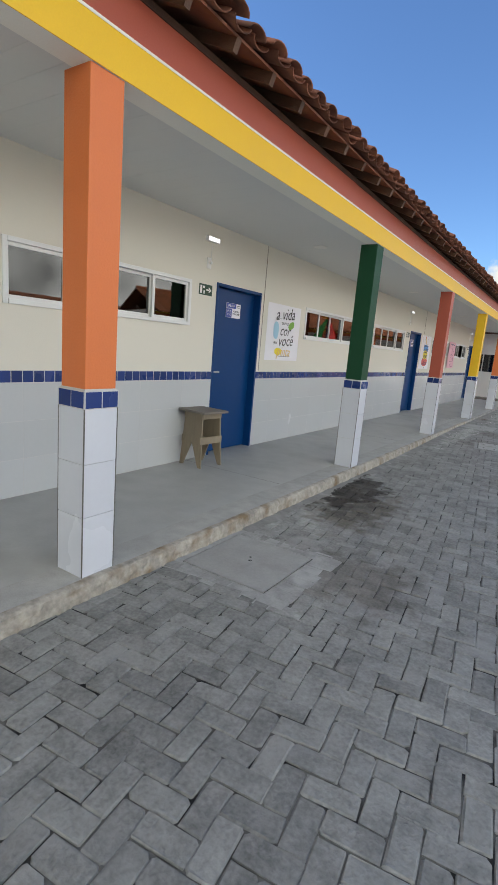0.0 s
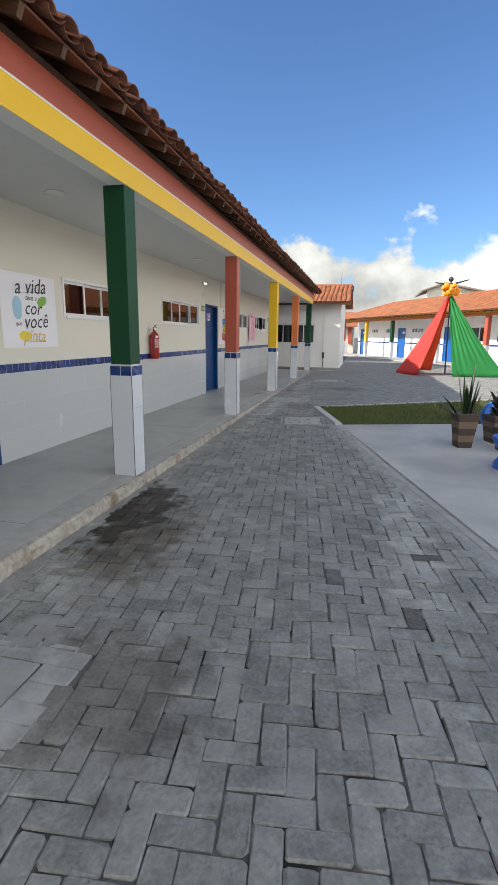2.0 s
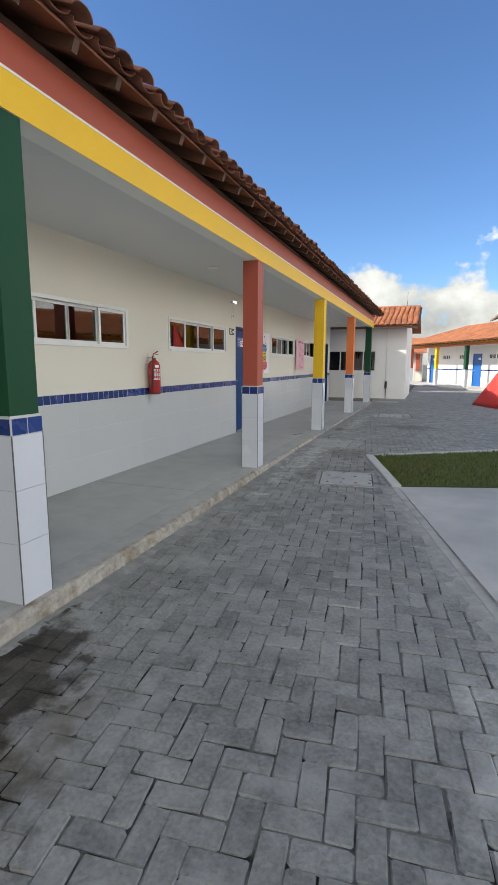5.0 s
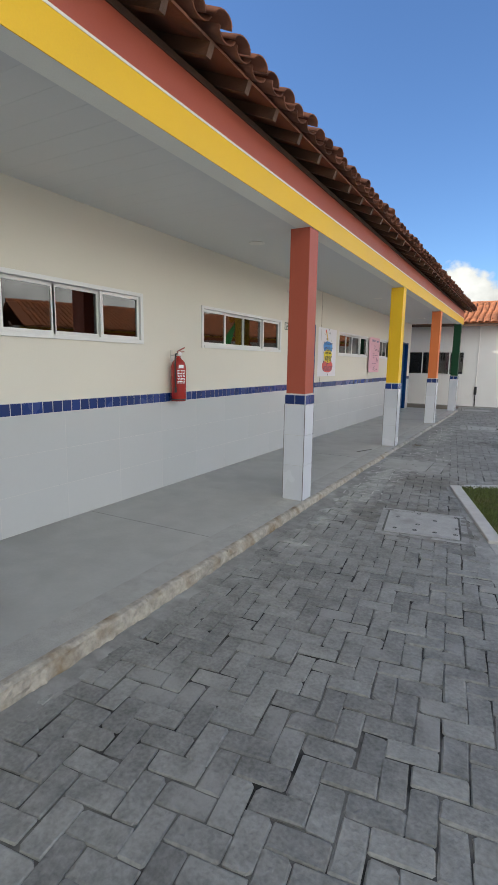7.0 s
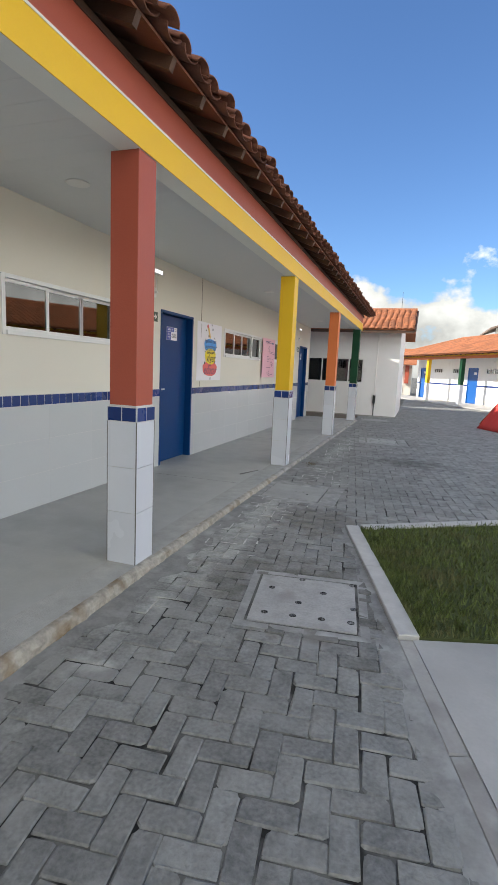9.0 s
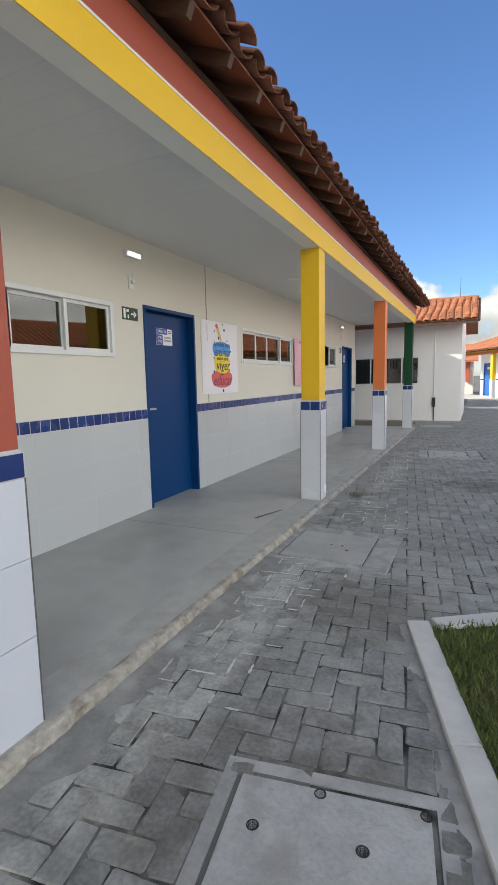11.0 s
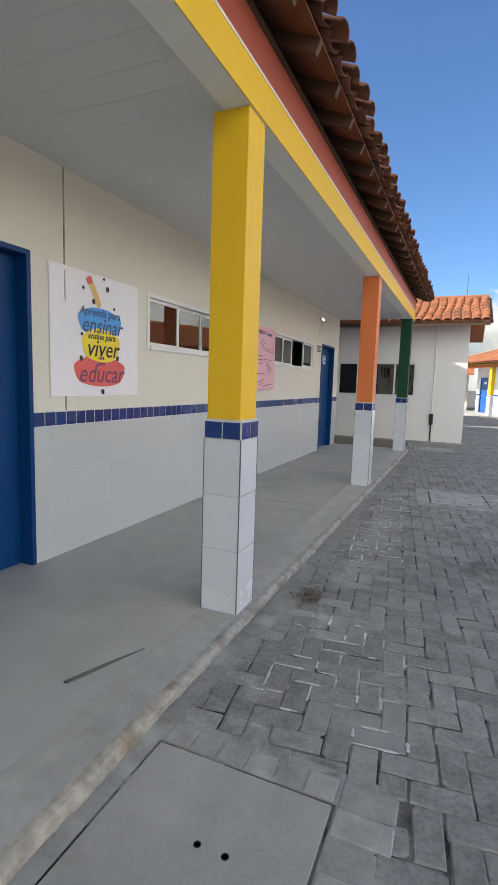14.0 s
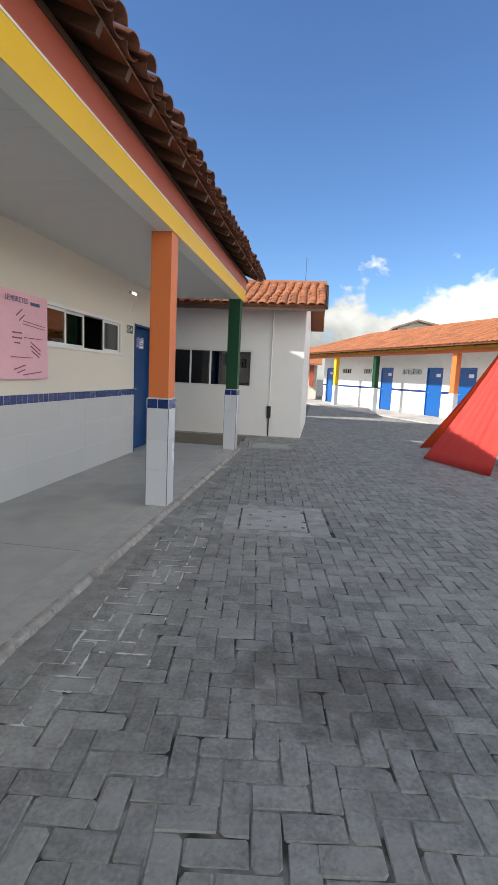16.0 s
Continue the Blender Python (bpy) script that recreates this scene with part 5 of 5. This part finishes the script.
# ---- stool ----
def stool():
    s = thing("stool", pose(-3.52, 4.25, FLOOR, 0, 0, -6) @ Matrix.Diagonal((1.0, 0.82, 1.06, 1)), "weathered bare wooden stool beside the blue door", "stool")
    boxes("seat", [((-0.21, -0.24, 0.585), (0.21, 0.24, 0.61))], M_STOOLTOP, s, "grey worn seat board", 0.004)
    for y in (-0.17, 0.17):
        bm = bmesh.new()
        lean = 0.03 if y > 0 else -0.03
        pts = [(-0.17, 0.0), (-0.125, 0.0), (0.0, 0.27), (0.125, 0.0), (0.17, 0.0), (0.135, 0.585), (-0.135, 0.585)]
        for d in (-0.011, 0.011):
            f = [bm.verts.new((x, y + d + lean * (1 - z / 0.585), z)) for x, z in pts]
            bm.faces.new(f if d < 0 else list(reversed(f)))
        bm.verts.ensure_lookup_table()
        for i in range(7):
            j = (i + 1) % 7
            bm.faces.new((bm.verts[i], bm.verts[i + 7], bm.verts[j + 7], bm.verts[j]))
        bmesh.ops.recalc_face_normals(bm, faces=bm.faces)
        part("side_board", bm, M_STOOL, s, "notched side board")
    for x in (-0.14, 0.14):
        boxes("apron", [((x - 0.011, -0.18, 0.525), (x + 0.011, 0.18, 0.583))], M_STOOL, s, "", 0.003)
        boxes("rail", [((x - 0.011, -0.215, 0.255), (x + 0.011, 0.215, 0.33))], M_STOOL, s, "", 0.003)
    boxes("shelf", [((-0.125, -0.17, 0.262), (0.125, 0.17, 0.282))], M_STOOL, s, "", 0.003)


stool()


# ---- fabric tent with balloons ----
def tent():
    t = thing("fabric_tent", Matrix.Translation((3.25, 22.95, land(23))) @ Matrix.Diagonal((0.9, 0.9, 0.945, 1)), "festive tent of red and green cloth hung from a pole", "tent")
    bm = bmesh.new()
    tube(bm, (0, 0, 0), (-0.08, 0, 3.65), 0.035, 0.03)
    part("pole", bm, M_POLE, t, "dark blue pole")
    apex = Vector((-0.09, 0, 3.35))

    def panel(name, a, b, material, folds, label, sag=0.25):
        a, b = Vector(a), Vector(b)
        n, rows = 48, 18
        normal = (b - a).cross(apex - a).normalized()
        grid = []
        bm = bmesh.new()
        for j in range(rows + 1):
            f = j / rows
            row = []
            for i in range(n + 1):
                g = i / n
                low = a.lerp(b, g)
                p = low.lerp(apex + (low - a.lerp(b, 0.5)) * 0.03, f)
                wave = math.sin(g * folds * 6.28 + 1.3 * math.sin(3 * g)) * 0.03 * math.sin(math.pi * min(1.0, f * 1.15 + 0.05)) + 0.02 * math.sin(17 * g + 3 * f)
                p = p + normal * (wave * (0.12 + 0.88 * f)) - Vector((0, 0, sag * math.sin(math.pi * f) * 0.55))
                p.z = max(p.z, 0.01)
                row.append(bm.verts.new(p))
            grid.append(row)
        for j in range(rows):
            for i in range(n):
                bm.faces.new((grid[j][i], grid[j][i + 1], grid[j + 1][i + 1], grid[j + 1][i]))
        bmesh.ops.solidify(bm, geom=bm.faces[:], thickness=0.004)
        part(name, bm, material, t, label, True)

    panel("cloth", (-2.20, -0.35, 0.02), (-1.42, -2.05, 0.02), M_TENTRED, 7, "bright red cloth")
    panel("cloth", (-1.95, 1.35, 0.02), (-0.35, 2.0, 0.02), M_TENTORANGE, 5, "orange red cloth")
    panel("cloth", (-0.02, -2.1, 0.02), (2.2, -1.6, 0.02), M_TENTGREEN, 7, "green cloth")
    rnd = random.Random(5)
    for i in range(26):
        a, r = rnd.uniform(0, 6.28), rnd.uniform(0.14, 0.34)
        bm = bmesh.new()
        bmesh.ops.create_icosphere(bm, subdivisions=2, radius=rnd.uniform(0.10, 0.14), matrix=Matrix.Diagonal((1, 1, 1.15, 1)))
        bm.transform(Matrix.Translation((-0.09 + r * math.cos(a), r * math.sin(a), 3.50 + rnd.uniform(-0.16, 0.16))))
        part("balloon", bm, M_BALLOON, t, "orange balloon", True)
    bm = bmesh.new()
    bmesh.ops.create_icosphere(bm, subdivisions=2, radius=0.11, matrix=Matrix.Translation((-0.1, 0, 3.92)))
    tube(bm, (-0.09, 0, 3.6), (-0.1, 0, 3.9), 0.03)
    part("finial", bm, M_BLACK, t, "dark finial", True)
    for x, dz in ((-0.75, 0.06), (0.65, 0.16)):
        bm = bmesh.new()
        tube(bm, (-0.1, 0, 3.70), (x, 0.05, 3.74 + dz), 0.045, 0.02, 8)
        part("arm", bm, M_BLACK, t, "dark arm")


tent()


# ---- potted plants ----
def pot(m, top, low, high, label):
    """A square tapered planter in stripes of two browns."""
    p = thing("plant_pot", m, label, "potted plant", "potted plants")
    n = 5
    for i in range(n):
        z0, z1 = high * i / n, high * (i + 1) / n
        w0, w1 = low + (top - low) * i / n, low + (top - low) * (i + 1) / n
        bm = bmesh.new()
        lathe(bm, [(w0 * 1.414, z0), (w1 * 1.414, z1 - 0.003), (w1 * 1.414 - 0.006, z1)], 4)
        bm.transform(Matrix.Rotation(radians(45), 4, "Z"))
        part("stripe", bm, M_POTLIGHT if i % 2 else M_POTDARK, p, "tan stripe" if i % 2 else "dark brown stripe")
    bm = bmesh.new()
    w = top + 0.008
    for lo, hi in (((-w, -w), (w, -w + 0.03)), ((-w, w - 0.03), (w, w)), ((-w, -w + 0.03), (-w + 0.03, w - 0.03)), ((w - 0.03, -w + 0.03), (w, w - 0.03))):
        box(bm, (*lo, high - 0.02), (*hi, high + 0.01), 0.004)
    part("rim", bm, M_POTDARK, p, "dark rim")
    boxes("soil", [((-top + 0.02, -top + 0.02, high - 0.06), (top - 0.02, top - 0.02, high + 0.002))], M_SOIL, p, "dark potting soil")
    return p


def blade(p, base, az, lean, length, width, material, bend=0.25):
    """A long fleshy leaf: folded along its middle, bending outwards."""
    bm = bmesh.new()
    rows = []
    n = 9
    for i in range(n + 1):
        f = i / n
        w = width * (0.55 + 0.9 * f - 1.45 * f ** 3) if f < 1 else 0.001
        a = lean + bend * f * f
        r = length * (f * math.sin(lean) + 0.5 * f * f * (math.sin(a) - math.sin(lean)))
        z = length * (f * math.cos(lean) - 0.5 * f * f * (math.cos(lean) - math.cos(a)))
        c = Vector((r * math.cos(az), r * math.sin(az), z)) + Vector(base)
        side_v = Vector((-math.sin(az), math.cos(az), 0)) * max(w, 0.001)
        dip = Vector((math.cos(az), math.sin(az), 0)) * -0.25 * w
        rows.append([bm.verts.new(c - side_v - dip), bm.verts.new(c + dip), bm.verts.new(c + side_v - dip)])
    for a, b in zip(rows, rows[1:]):
        for k in (0, 1):
            bm.faces.new((a[k], a[k + 1], b[k + 1], b[k]))
    bmesh.ops.solidify(bm, geom=bm.faces[:], thickness=0.005)
    part("leaf", bm, material, p, "", True)


rnd = random.Random(21)
pt = pot(pose(1.33, 8.33, land(8.33) + 0.008, 0, 0, 14), 0.136, 0.09, 0.465, "sword-leaved plant in a brown striped square pot")
for x, az, lean, ln, wd in ((-0.02, 2.0, 0.06, 0.62, 0.034), (0.03, 0.6, 0.10, 0.80, 0.030), (0.0, 4.0, 0.12, 0.50, 0.034), (-0.03, 2.8, 0.16, 0.72, 0.026), (0.05, 5.4, 0.14, 0.58, 0.032), (0.06, 0.2, 0.24, 0.52, 0.026), (0.02, 1.2, 0.30, 0.45, 0.028)):
    blade(pt, (x, 0.02 * math.cos(az), 0.37), az, lean, ln, wd, M_PLANT, 0.06)
for az, lean, ln, wd in ((3.0, 0.80, 0.62, 0.042), (3.3, 0.62, 0.50, 0.040), (2.9, 1.0, 0.40, 0.036)):
    blade(pt, (-0.05, 0, 0.37), az, lean, ln, wd, M_PLANT, 0.30)
for i in range(5):
    blade(pt, (0.06 + 0.01 * i, rnd.uniform(-0.05, 0.05), 0.37), rnd.uniform(-0.6, 0.6), rnd.uniform(0.1, 0.4), rnd.uniform(0.35, 0.5), 0.012, M_STOOL, 0.2)
pt = pot(pose(1.86, 8.78, land(8.78) + 0.008, 0, 0, 20), 0.15, 0.11, 0.38, "dark bushy plant in a brown striped square pot")
for i in range(40):
    blade(pt, (rnd.uniform(-0.07, 0.07), rnd.uniform(-0.07, 0.07), 0.36 + rnd.uniform(0, 0.3)), rnd.uniform(0, 6.28), rnd.uniform(0.4, 1.3), rnd.uniform(0.16, 0.36), rnd.uniform(0.02, 0.032), M_DARKPLANT, 0.6)
for i in range(6):
    bm = bmesh.new()
    a = rnd.uniform(0, 6.28)
    tube(bm, (0, 0, 0.36), (0.1 * math.cos(a), 0.1 * math.sin(a), 0.36 + rnd.uniform(0.25, 0.4)), 0.008, 0.004, 6)
    part("stem", bm, M_DARKPLANT, pt)
pt = pot(pose(1.86, 8.22, land(8.22) + 0.008, 0, 0, 8), 0.13, 0.10, 0.30, "small leafy plant in a brown square pot")
for i in range(14):
    blade(pt, (rnd.uniform(-0.05, 0.05), rnd.uniform(-0.05, 0.05), 0.29), rnd.uniform(0, 6.28), rnd.uniform(0.4, 1.2), rnd.uniform(0.1, 0.2), 0.018, M_DARKPLANT, 0.5)
b = thing("blue_planter", (1.66, 7.25, land(7.25) + 0.008), "glossy blue painted flared planter", "planter")
bm = bmesh.new()
lathe(bm, [(0.17, 0.0), (0.19, 0.02), (0.18, 0.09), (0.13, 0.16), (0.13, 0.22), (0.19, 0.29), (0.22, 0.36), (0.22, 0.385), (0.19, 0.385), (0.16, 0.3)], 28)
part("bowl", bm, M_BLUEPAINT, b, "", True)
b = thing("tyre_planter", pose(2.06, 9.75, land(9.75) + 0.24, 90, 0, 20) @ Matrix.Scale(0.74, 4), "old tyre painted bright blue standing upright on the lawn", "tyre")
bm = bmesh.new()
prof = [(0.18, -0.07), (0.22, -0.09), (0.29, -0.09), (0.315, -0.06), (0.32, 0.0), (0.315, 0.06), (0.29, 0.09), (0.22, 0.09), (0.18, 0.07), (0.2, 0.0)]
rings = [[bm.verts.new((r * math.cos(2 * math.pi * i / 32), r * math.sin(2 * math.pi * i / 32), z)) for i in range(32)] for r, z in prof]
for a, c2 in zip(rings, rings[1:] + rings[:1]):
    for i in range(32):
        bm.faces.new((a[i], a[(i + 1) % 32], c2[(i + 1) % 32], c2[i]))
part("casing", bm, M_BLUEPAINT, b, "", True)

# dry leaf litter by the yellow column
rnd = random.Random(8)
verts, faces = [], []
for i in range(70):
    x, y = -1.93 + rnd.gauss(0, 0.04), 14.28 + rnd.gauss(0, 0.06)
    a, w = rnd.uniform(0, 6.28), rnd.uniform(0.012, 0.028)
    k = len(verts)
    z = land(y) + 0.007 + rnd.uniform(0, 0.02)
    dx, dy = math.cos(a) * w, math.sin(a) * w
    verts += [(x - dx, y - dy, z), (x + dy * 0.5, y - dx * 0.5, z + 0.006), (x + dx, y + dy, z + rnd.uniform(0, 0.01)), (x - dy * 0.5, y + dx * 0.5, z + 0.004)]
    faces.append((k, k + 1, k + 2, k + 3))
tagged(raw("leaf_litter", verts, faces, M_SOIL), "small heap of dry brown leaf litter on the pavers", "litter", kind="stuff")

# ---- wall tiles and the blue belt ----
def piece_mesh(name, w, h, d, material):
    """A flat tile in the y, z plane with eased edges, proud by d."""
    e = min(0.002, d * 0.7)
    v = [(0, 0, 0), (0, w, 0), (0, w, h), (0, 0, h), (d, e, e), (d, w - e, e), (d, w - e, h - e), (d, e, h - e)]
    me = bpy.data.meshes.new(name)
    me.from_pydata(v, [], [(4, 5, 6, 7), (0, 1, 5, 4), (1, 2, 6, 5), (2, 3, 7, 6), (3, 0, 4, 7)])
    me.materials.append(material)
    return me


def solid_runs():
    y = SOUTH
    for d in DOORS:
        yield y, d - 0.001
        y = d + DOOR_W + 0.001
    yield y, NORTH


TILE_W, TILE_H, cache = 0.655, 0.318, {}
for a, b in solid_runs():
    y = 2.18 - TILE_W * 12
    while y < b:
        lo, hi = max(y, a), min(y + TILE_W, b)
        if hi - lo > 0.02:
            key = round(hi - lo, 3)
            if key not in cache:
                cache[key] = piece_mesh("tile", key - 0.0014, TILE_H - 0.0014, 0.006, M_TILE)
            for r in range(3):
                ob = new("tile", cache[key])
                ob.parent = wall_west
                ob.location = (WALL, lo + 0.0007, FLOOR + 0.002 + r * TILE_H)
        y += TILE_W
belt_me = piece_mesh("belt_tile", 0.093, 0.096, 0.009, M_BLUETILE)
for a, b in solid_runs():
    n = int((b - a) / 0.1 + 0.5)
    step = (b - a) / n
    for i in range(n):
        ob = new("blue_tile", belt_me)
        ob.parent = wall_west
        ob.location = (WALL, a + step * i + 0.002, 1.003)
spans = [((WALL, a, FLOOR), (WALL + 0.0052, b, 1.102)) for a, b in solid_runs()]
boxes("grout", spans, M_GROUT, wall_west, "pale grout between the tiles")


# ---- pavers: running herringbone of 20 x 10 cm blocks, turned a few degrees from the corridor ----
UP, VP, TURN = 0.1019, 0.1047, radians(6.8)
U_DIR = Vector((math.cos(radians(6.64)), math.sin(radians(6.64)))) * UP
V_DIR = Vector((-math.sin(radians(6.99)), math.cos(radians(6.99)))) * VP
BOND0 = Vector((-0.2085, -0.0296))
FAR_INV = FAR.inverted()


def bond(i, j):
    """The ground point at the bond's lattice place."""
    return BOND0 + U_DIR * i + V_DIR * j


def paved(p):
    x, y = p
    if (x < -2.20 and y < NORTH + 0.1) or (x < -2.32 and y < AY):
        return False
    if y > AY + 0.03 and x < AX1 - 0.03:
        return False
    if x < -4.5 or y < -2.6:
        return False
    if y < BEND.y:
        if (p - BEND).dot(side) > 0.06:
            return False
    else:
        left = (BEND - TIP).normalized()
        if (p - TIP).dot(Vector((-left.y, left.x))) > 0.06 and (p - TIP).dot(Vector((-lawn_dir.y, lawn_dir.x))) < -0.06:
            return False
    if (FAR_INV @ Vector((x, y, 0))).y > -0.98 or x > 9:
        return False
    for inv, lo_x, hi_x, lo_y, hi_y in COVER_BEDS:
        q = inv @ Vector((x, y, 0))
        if lo_x < q.x < hi_x and lo_y < q.y < hi_y:
            return False
    return True


rnd = random.Random(2)


def block(l, w):
    """One paver with worn, uneven edges; footprint l by w from its corner."""
    t, wob = rnd.uniform(0.002, 0.0055), lambda s: rnd.uniform(-s, s)
    g = rnd.uniform(0.0004, 0.0030)
    c = [rnd.choice((0.003, 0.005, 0.007, 0.010, 0.018)) for _ in range(4)]
    ring = [(g + c[0], g), (l - g - c[1], g), (l - g, g + c[1]), (l - g, w - g - c[2]), (l - g - c[2], w - g), (g + c[3], w - g), (g, w - g - c[3]), (g, g + c[0])]
    top = [(min(max(x, g + t), l - g - t), min(max(y, g + t), w - g - t)) for x, y in ring]
    top = [(x + 0.25 * t * (1 if x < l / 2 else -1), y + 0.25 * t * (1 if y < w / 2 else -1)) for x, y in top]
    drop = [rnd.uniform(0.002, 0.010) for _ in range(8)]
    return [(x, y, -0.03) for x, y in ring] + [(x + wob(0.0025), y + wob(0.0025), -d) for (x, y), d in zip(ring, drop)] + [(x + wob(0.003), y + wob(0.003), wob(0.0016)) for x, y in top]


BLOCK_FACES = [tuple(range(16, 24))] + [(8 + i, 8 + (i + 1) % 8, 16 + (i + 1) % 8, 16 + i) for i in range(8)] + [(i, (i + 1) % 8, 8 + (i + 1) % 8, 8 + i) for i in range(8)]
BLOCK_SIZES = ((2 * UP, VP), (UP, 2 * VP), (UP, VP))
shapes, meshes = [[], [], []], [[], [], []]
for kind in (0, 1, 2):
    for i in range(24):
        v = block(*BLOCK_SIZES[kind])
        shapes[kind].append(np.array([(*p, 1.0) for p in v]))
        me = bpy.data.meshes.new("paver")
        me.from_pydata(v, [], BLOCK_FACES)
        me.materials.append(M_PAVER)
        meshes[kind].append(me)
pavement = tagged(new("pavement"), "grey concrete block paving in herringbone, worn and lime-stained", "pavement", kind="structure")
near, rest = [], []
for j in range(-40, 470):
    for i in range(-60, 190):
        k = (i + j) % 4
        if k == 2:
            kind, second = 0, (i + 1, j)
        elif k == 0:
            kind, second = 1, (i, j + 1)
        else:
            continue
        inside = [q for q in ((i, j), second) if paved(bond(q[0] + 0.5, q[1] + 0.5))]
        if len(inside) == 2:
            x, y = bond(i, j)
            (near if -1.7 < x < 0.6 and 1.0 < y < 3.7 else rest).append((x, y, kind))
        elif inside:
            rest.append((*bond(*inside[0]), 2))


def laid(x, y, calm):
    """A paver's pose: bedded by hand, a little off level and line."""
    settle = rnd.uniform(-0.0012, 0.003) * calm
    return Matrix.Translation((x + rnd.uniform(-0.003, 0.003), y + rnd.uniform(-0.003, 0.003), land(y) + settle)) @ pose(0, 0, 0, rnd.uniform(-0.5, 0.5) * calm, rnd.uniform(-0.5, 0.5) * calm, math.degrees(TURN) + rnd.uniform(-1.8, 1.8))


def darkened(x, y, kind):
    mid = Vector((x, y)) + (U_DIR * BLOCK_SIZES[kind][0] / UP + V_DIR * BLOCK_SIZES[kind][1] / VP) / 2
    return any((mid - Vector(d)).length < 0.06 for d in DARK_BLOCKS)


dark = [b for b in near + rest if darkened(*b)]
near, rest = [b for b in near if b not in dark], [b for b in rest if b not in dark]
for n, (x, y, kind) in enumerate(dark):
    me = meshes[kind][n].copy()
    me.materials[0] = M_DARKPAVER
    ob = tagged(new("paver", me), "oil-darkened paver")
    ob.parent = pavement
    ob.matrix_world = laid(x, y, 0.6)
for n, (x, y, kind) in enumerate(near):
    if n < 290:
        ob = new("paver", meshes[kind][n % 24])
        ob.parent = pavement
        ob.matrix_world = laid(x, y, 1.2)
    else:
        rest.append((x, y, kind))
verts, faces = [], []
for i, (x, y, kind) in enumerate(rest):
    m = laid(x, y, 1.2 if y < 9.5 else 0.6)
    verts.append(shapes[kind][rnd.randrange(24)] @ np.array(m).T[:, :3])
    o = 24 * i
    faces += [tuple(v + o for v in f) for f in BLOCK_FACES]
raw("pavers", np.concatenate(verts).tolist(), faces, M_PAVER, pavement, "stuff", "more grey pavers of the same bond")


def smear(name, a, b, width, z_off, material, words, fade=0.008, seed=0.0):
    """Cement trowelled over the pavers along a line: lumpy, sinking away at its ragged free edge."""
    a, b = Vector(a), Vector(b)
    d = (b - a).normalized()
    n = Vector((d.y, -d.x)) * (1 if width > 0 else -1)
    steps, cols = max(2, int((b - a).length / 0.035)), 6
    verts, faces = [], []
    for s in range(steps + 1):
        p = a.lerp(b, s / steps)
        reach = abs(width) * (0.8 + 0.55 * noise.noise((p.x * 3.1 + seed, p.y * 3.1, 1.7)))
        for c in range(cols + 1):
            q = p + n * reach * c / cols
            f = c / cols
            lump = 0.0035 * noise.noise((q.x * 9, q.y * 9, seed)) + 0.0025 * noise.noise((q.x * 31, q.y * 31, seed))
            verts.append((q.x, q.y, land(q.y) + z_off + lump - fade * f * f))
    w = cols + 1
    for s in range(steps):
        for c in range(cols):
            quad = (s * w + c, s * w + c + 1, (s + 1) * w + c + 1, (s + 1) * w + c)
            faces.append(quad if width > 0 else quad[::-1])
    return raw(name, verts, faces, material, pavement, "stuff", words, True)


KERB_FOOT = -2.134
smear("kerb_fillet", (KERB_FOOT, 3.1), (KERB_FOOT, 9.0), 0.15, 0.0065, M_FILLET, "grey cement fillet along the corridor kerb", 0.010, 5.0)
smear("kerb_fillet", (KERB_FOOT, 9.0), (KERB_FOOT, 12.05), 0.24, 0.006, M_FILLET, "pale cement fillet along the corridor kerb", 0.009, 8.0)
smear("kerb_fillet", (KERB_FOOT, 12.9), (KERB_FOOT, NORTH), 0.16, 0.0055, M_FILLET, "grey cement fillet along the corridor kerb", 0.010, 11.0)
smear("edge_mortar", BEND, TAIL, 0.17, 0.006, M_BORDER, "worn mortar along the yard edging", 0.010, 14.0)
smear("edge_mortar", TIP, BEND, 0.10, 0.004, M_BORDER, "worn mortar along the lawn kerb", 0.010, 17.0)

# lime mortar smeared over joints beside the corridor
verts, faces = [], []
rnd = random.Random(14)
for x, y, kind in rest:
    if not ((-2.1 < x < -1.62 and 10.3 < y < 12.0) or (-2.0 < x < -1.66 and 14.9 < y < 17.6) or (-1.9 < x < -1.4 and 13.1 < y < 13.9)) or rnd.random() < 0.35:
        continue
    l, w = BLOCK_SIZES[kind]
    z = land(y) + 0.0035
    du, dv, p0 = U_DIR * (l / UP), V_DIR * (w / VP), Vector((x, y))
    for e0, e1, across in ((p0, p0 + du, V_DIR), (p0 + dv, p0 + dv + du, V_DIR), (p0, p0 + dv, U_DIR), (p0 + du, p0 + du + dv, U_DIR)):
        if rnd.random() < 0.45:
            continue
        a, b2 = sorted((rnd.uniform(0, 0.4), rnd.uniform(0.6, 1.0)))
        steps, row = 6, []
        for i in range(steps + 1):
            f = a + (b2 - a) * i / steps
            h = rnd.uniform(0.003, 0.009) if 0 < i < steps else 0.001
            (px, py), (dx, dy) = e0.lerp(e1, f), across.normalized() * h
            row += [(px - dx, py - dy, z), (px, py, z + 0.002), (px + dx, py + dy, z)]
        k = len(verts)
        verts += row
        faces += [q for i in range(steps) for q in ((k + 3 * i, k + 3 * i + 1, k + 3 * i + 4, k + 3 * i + 3), (k + 3 * i + 1, k + 3 * i + 2, k + 3 * i + 5, k + 3 * i + 4))]
raw("mortar_smears", verts, faces, M_LIME, pavement, "stuff", "white lime mortar smeared in the joints")
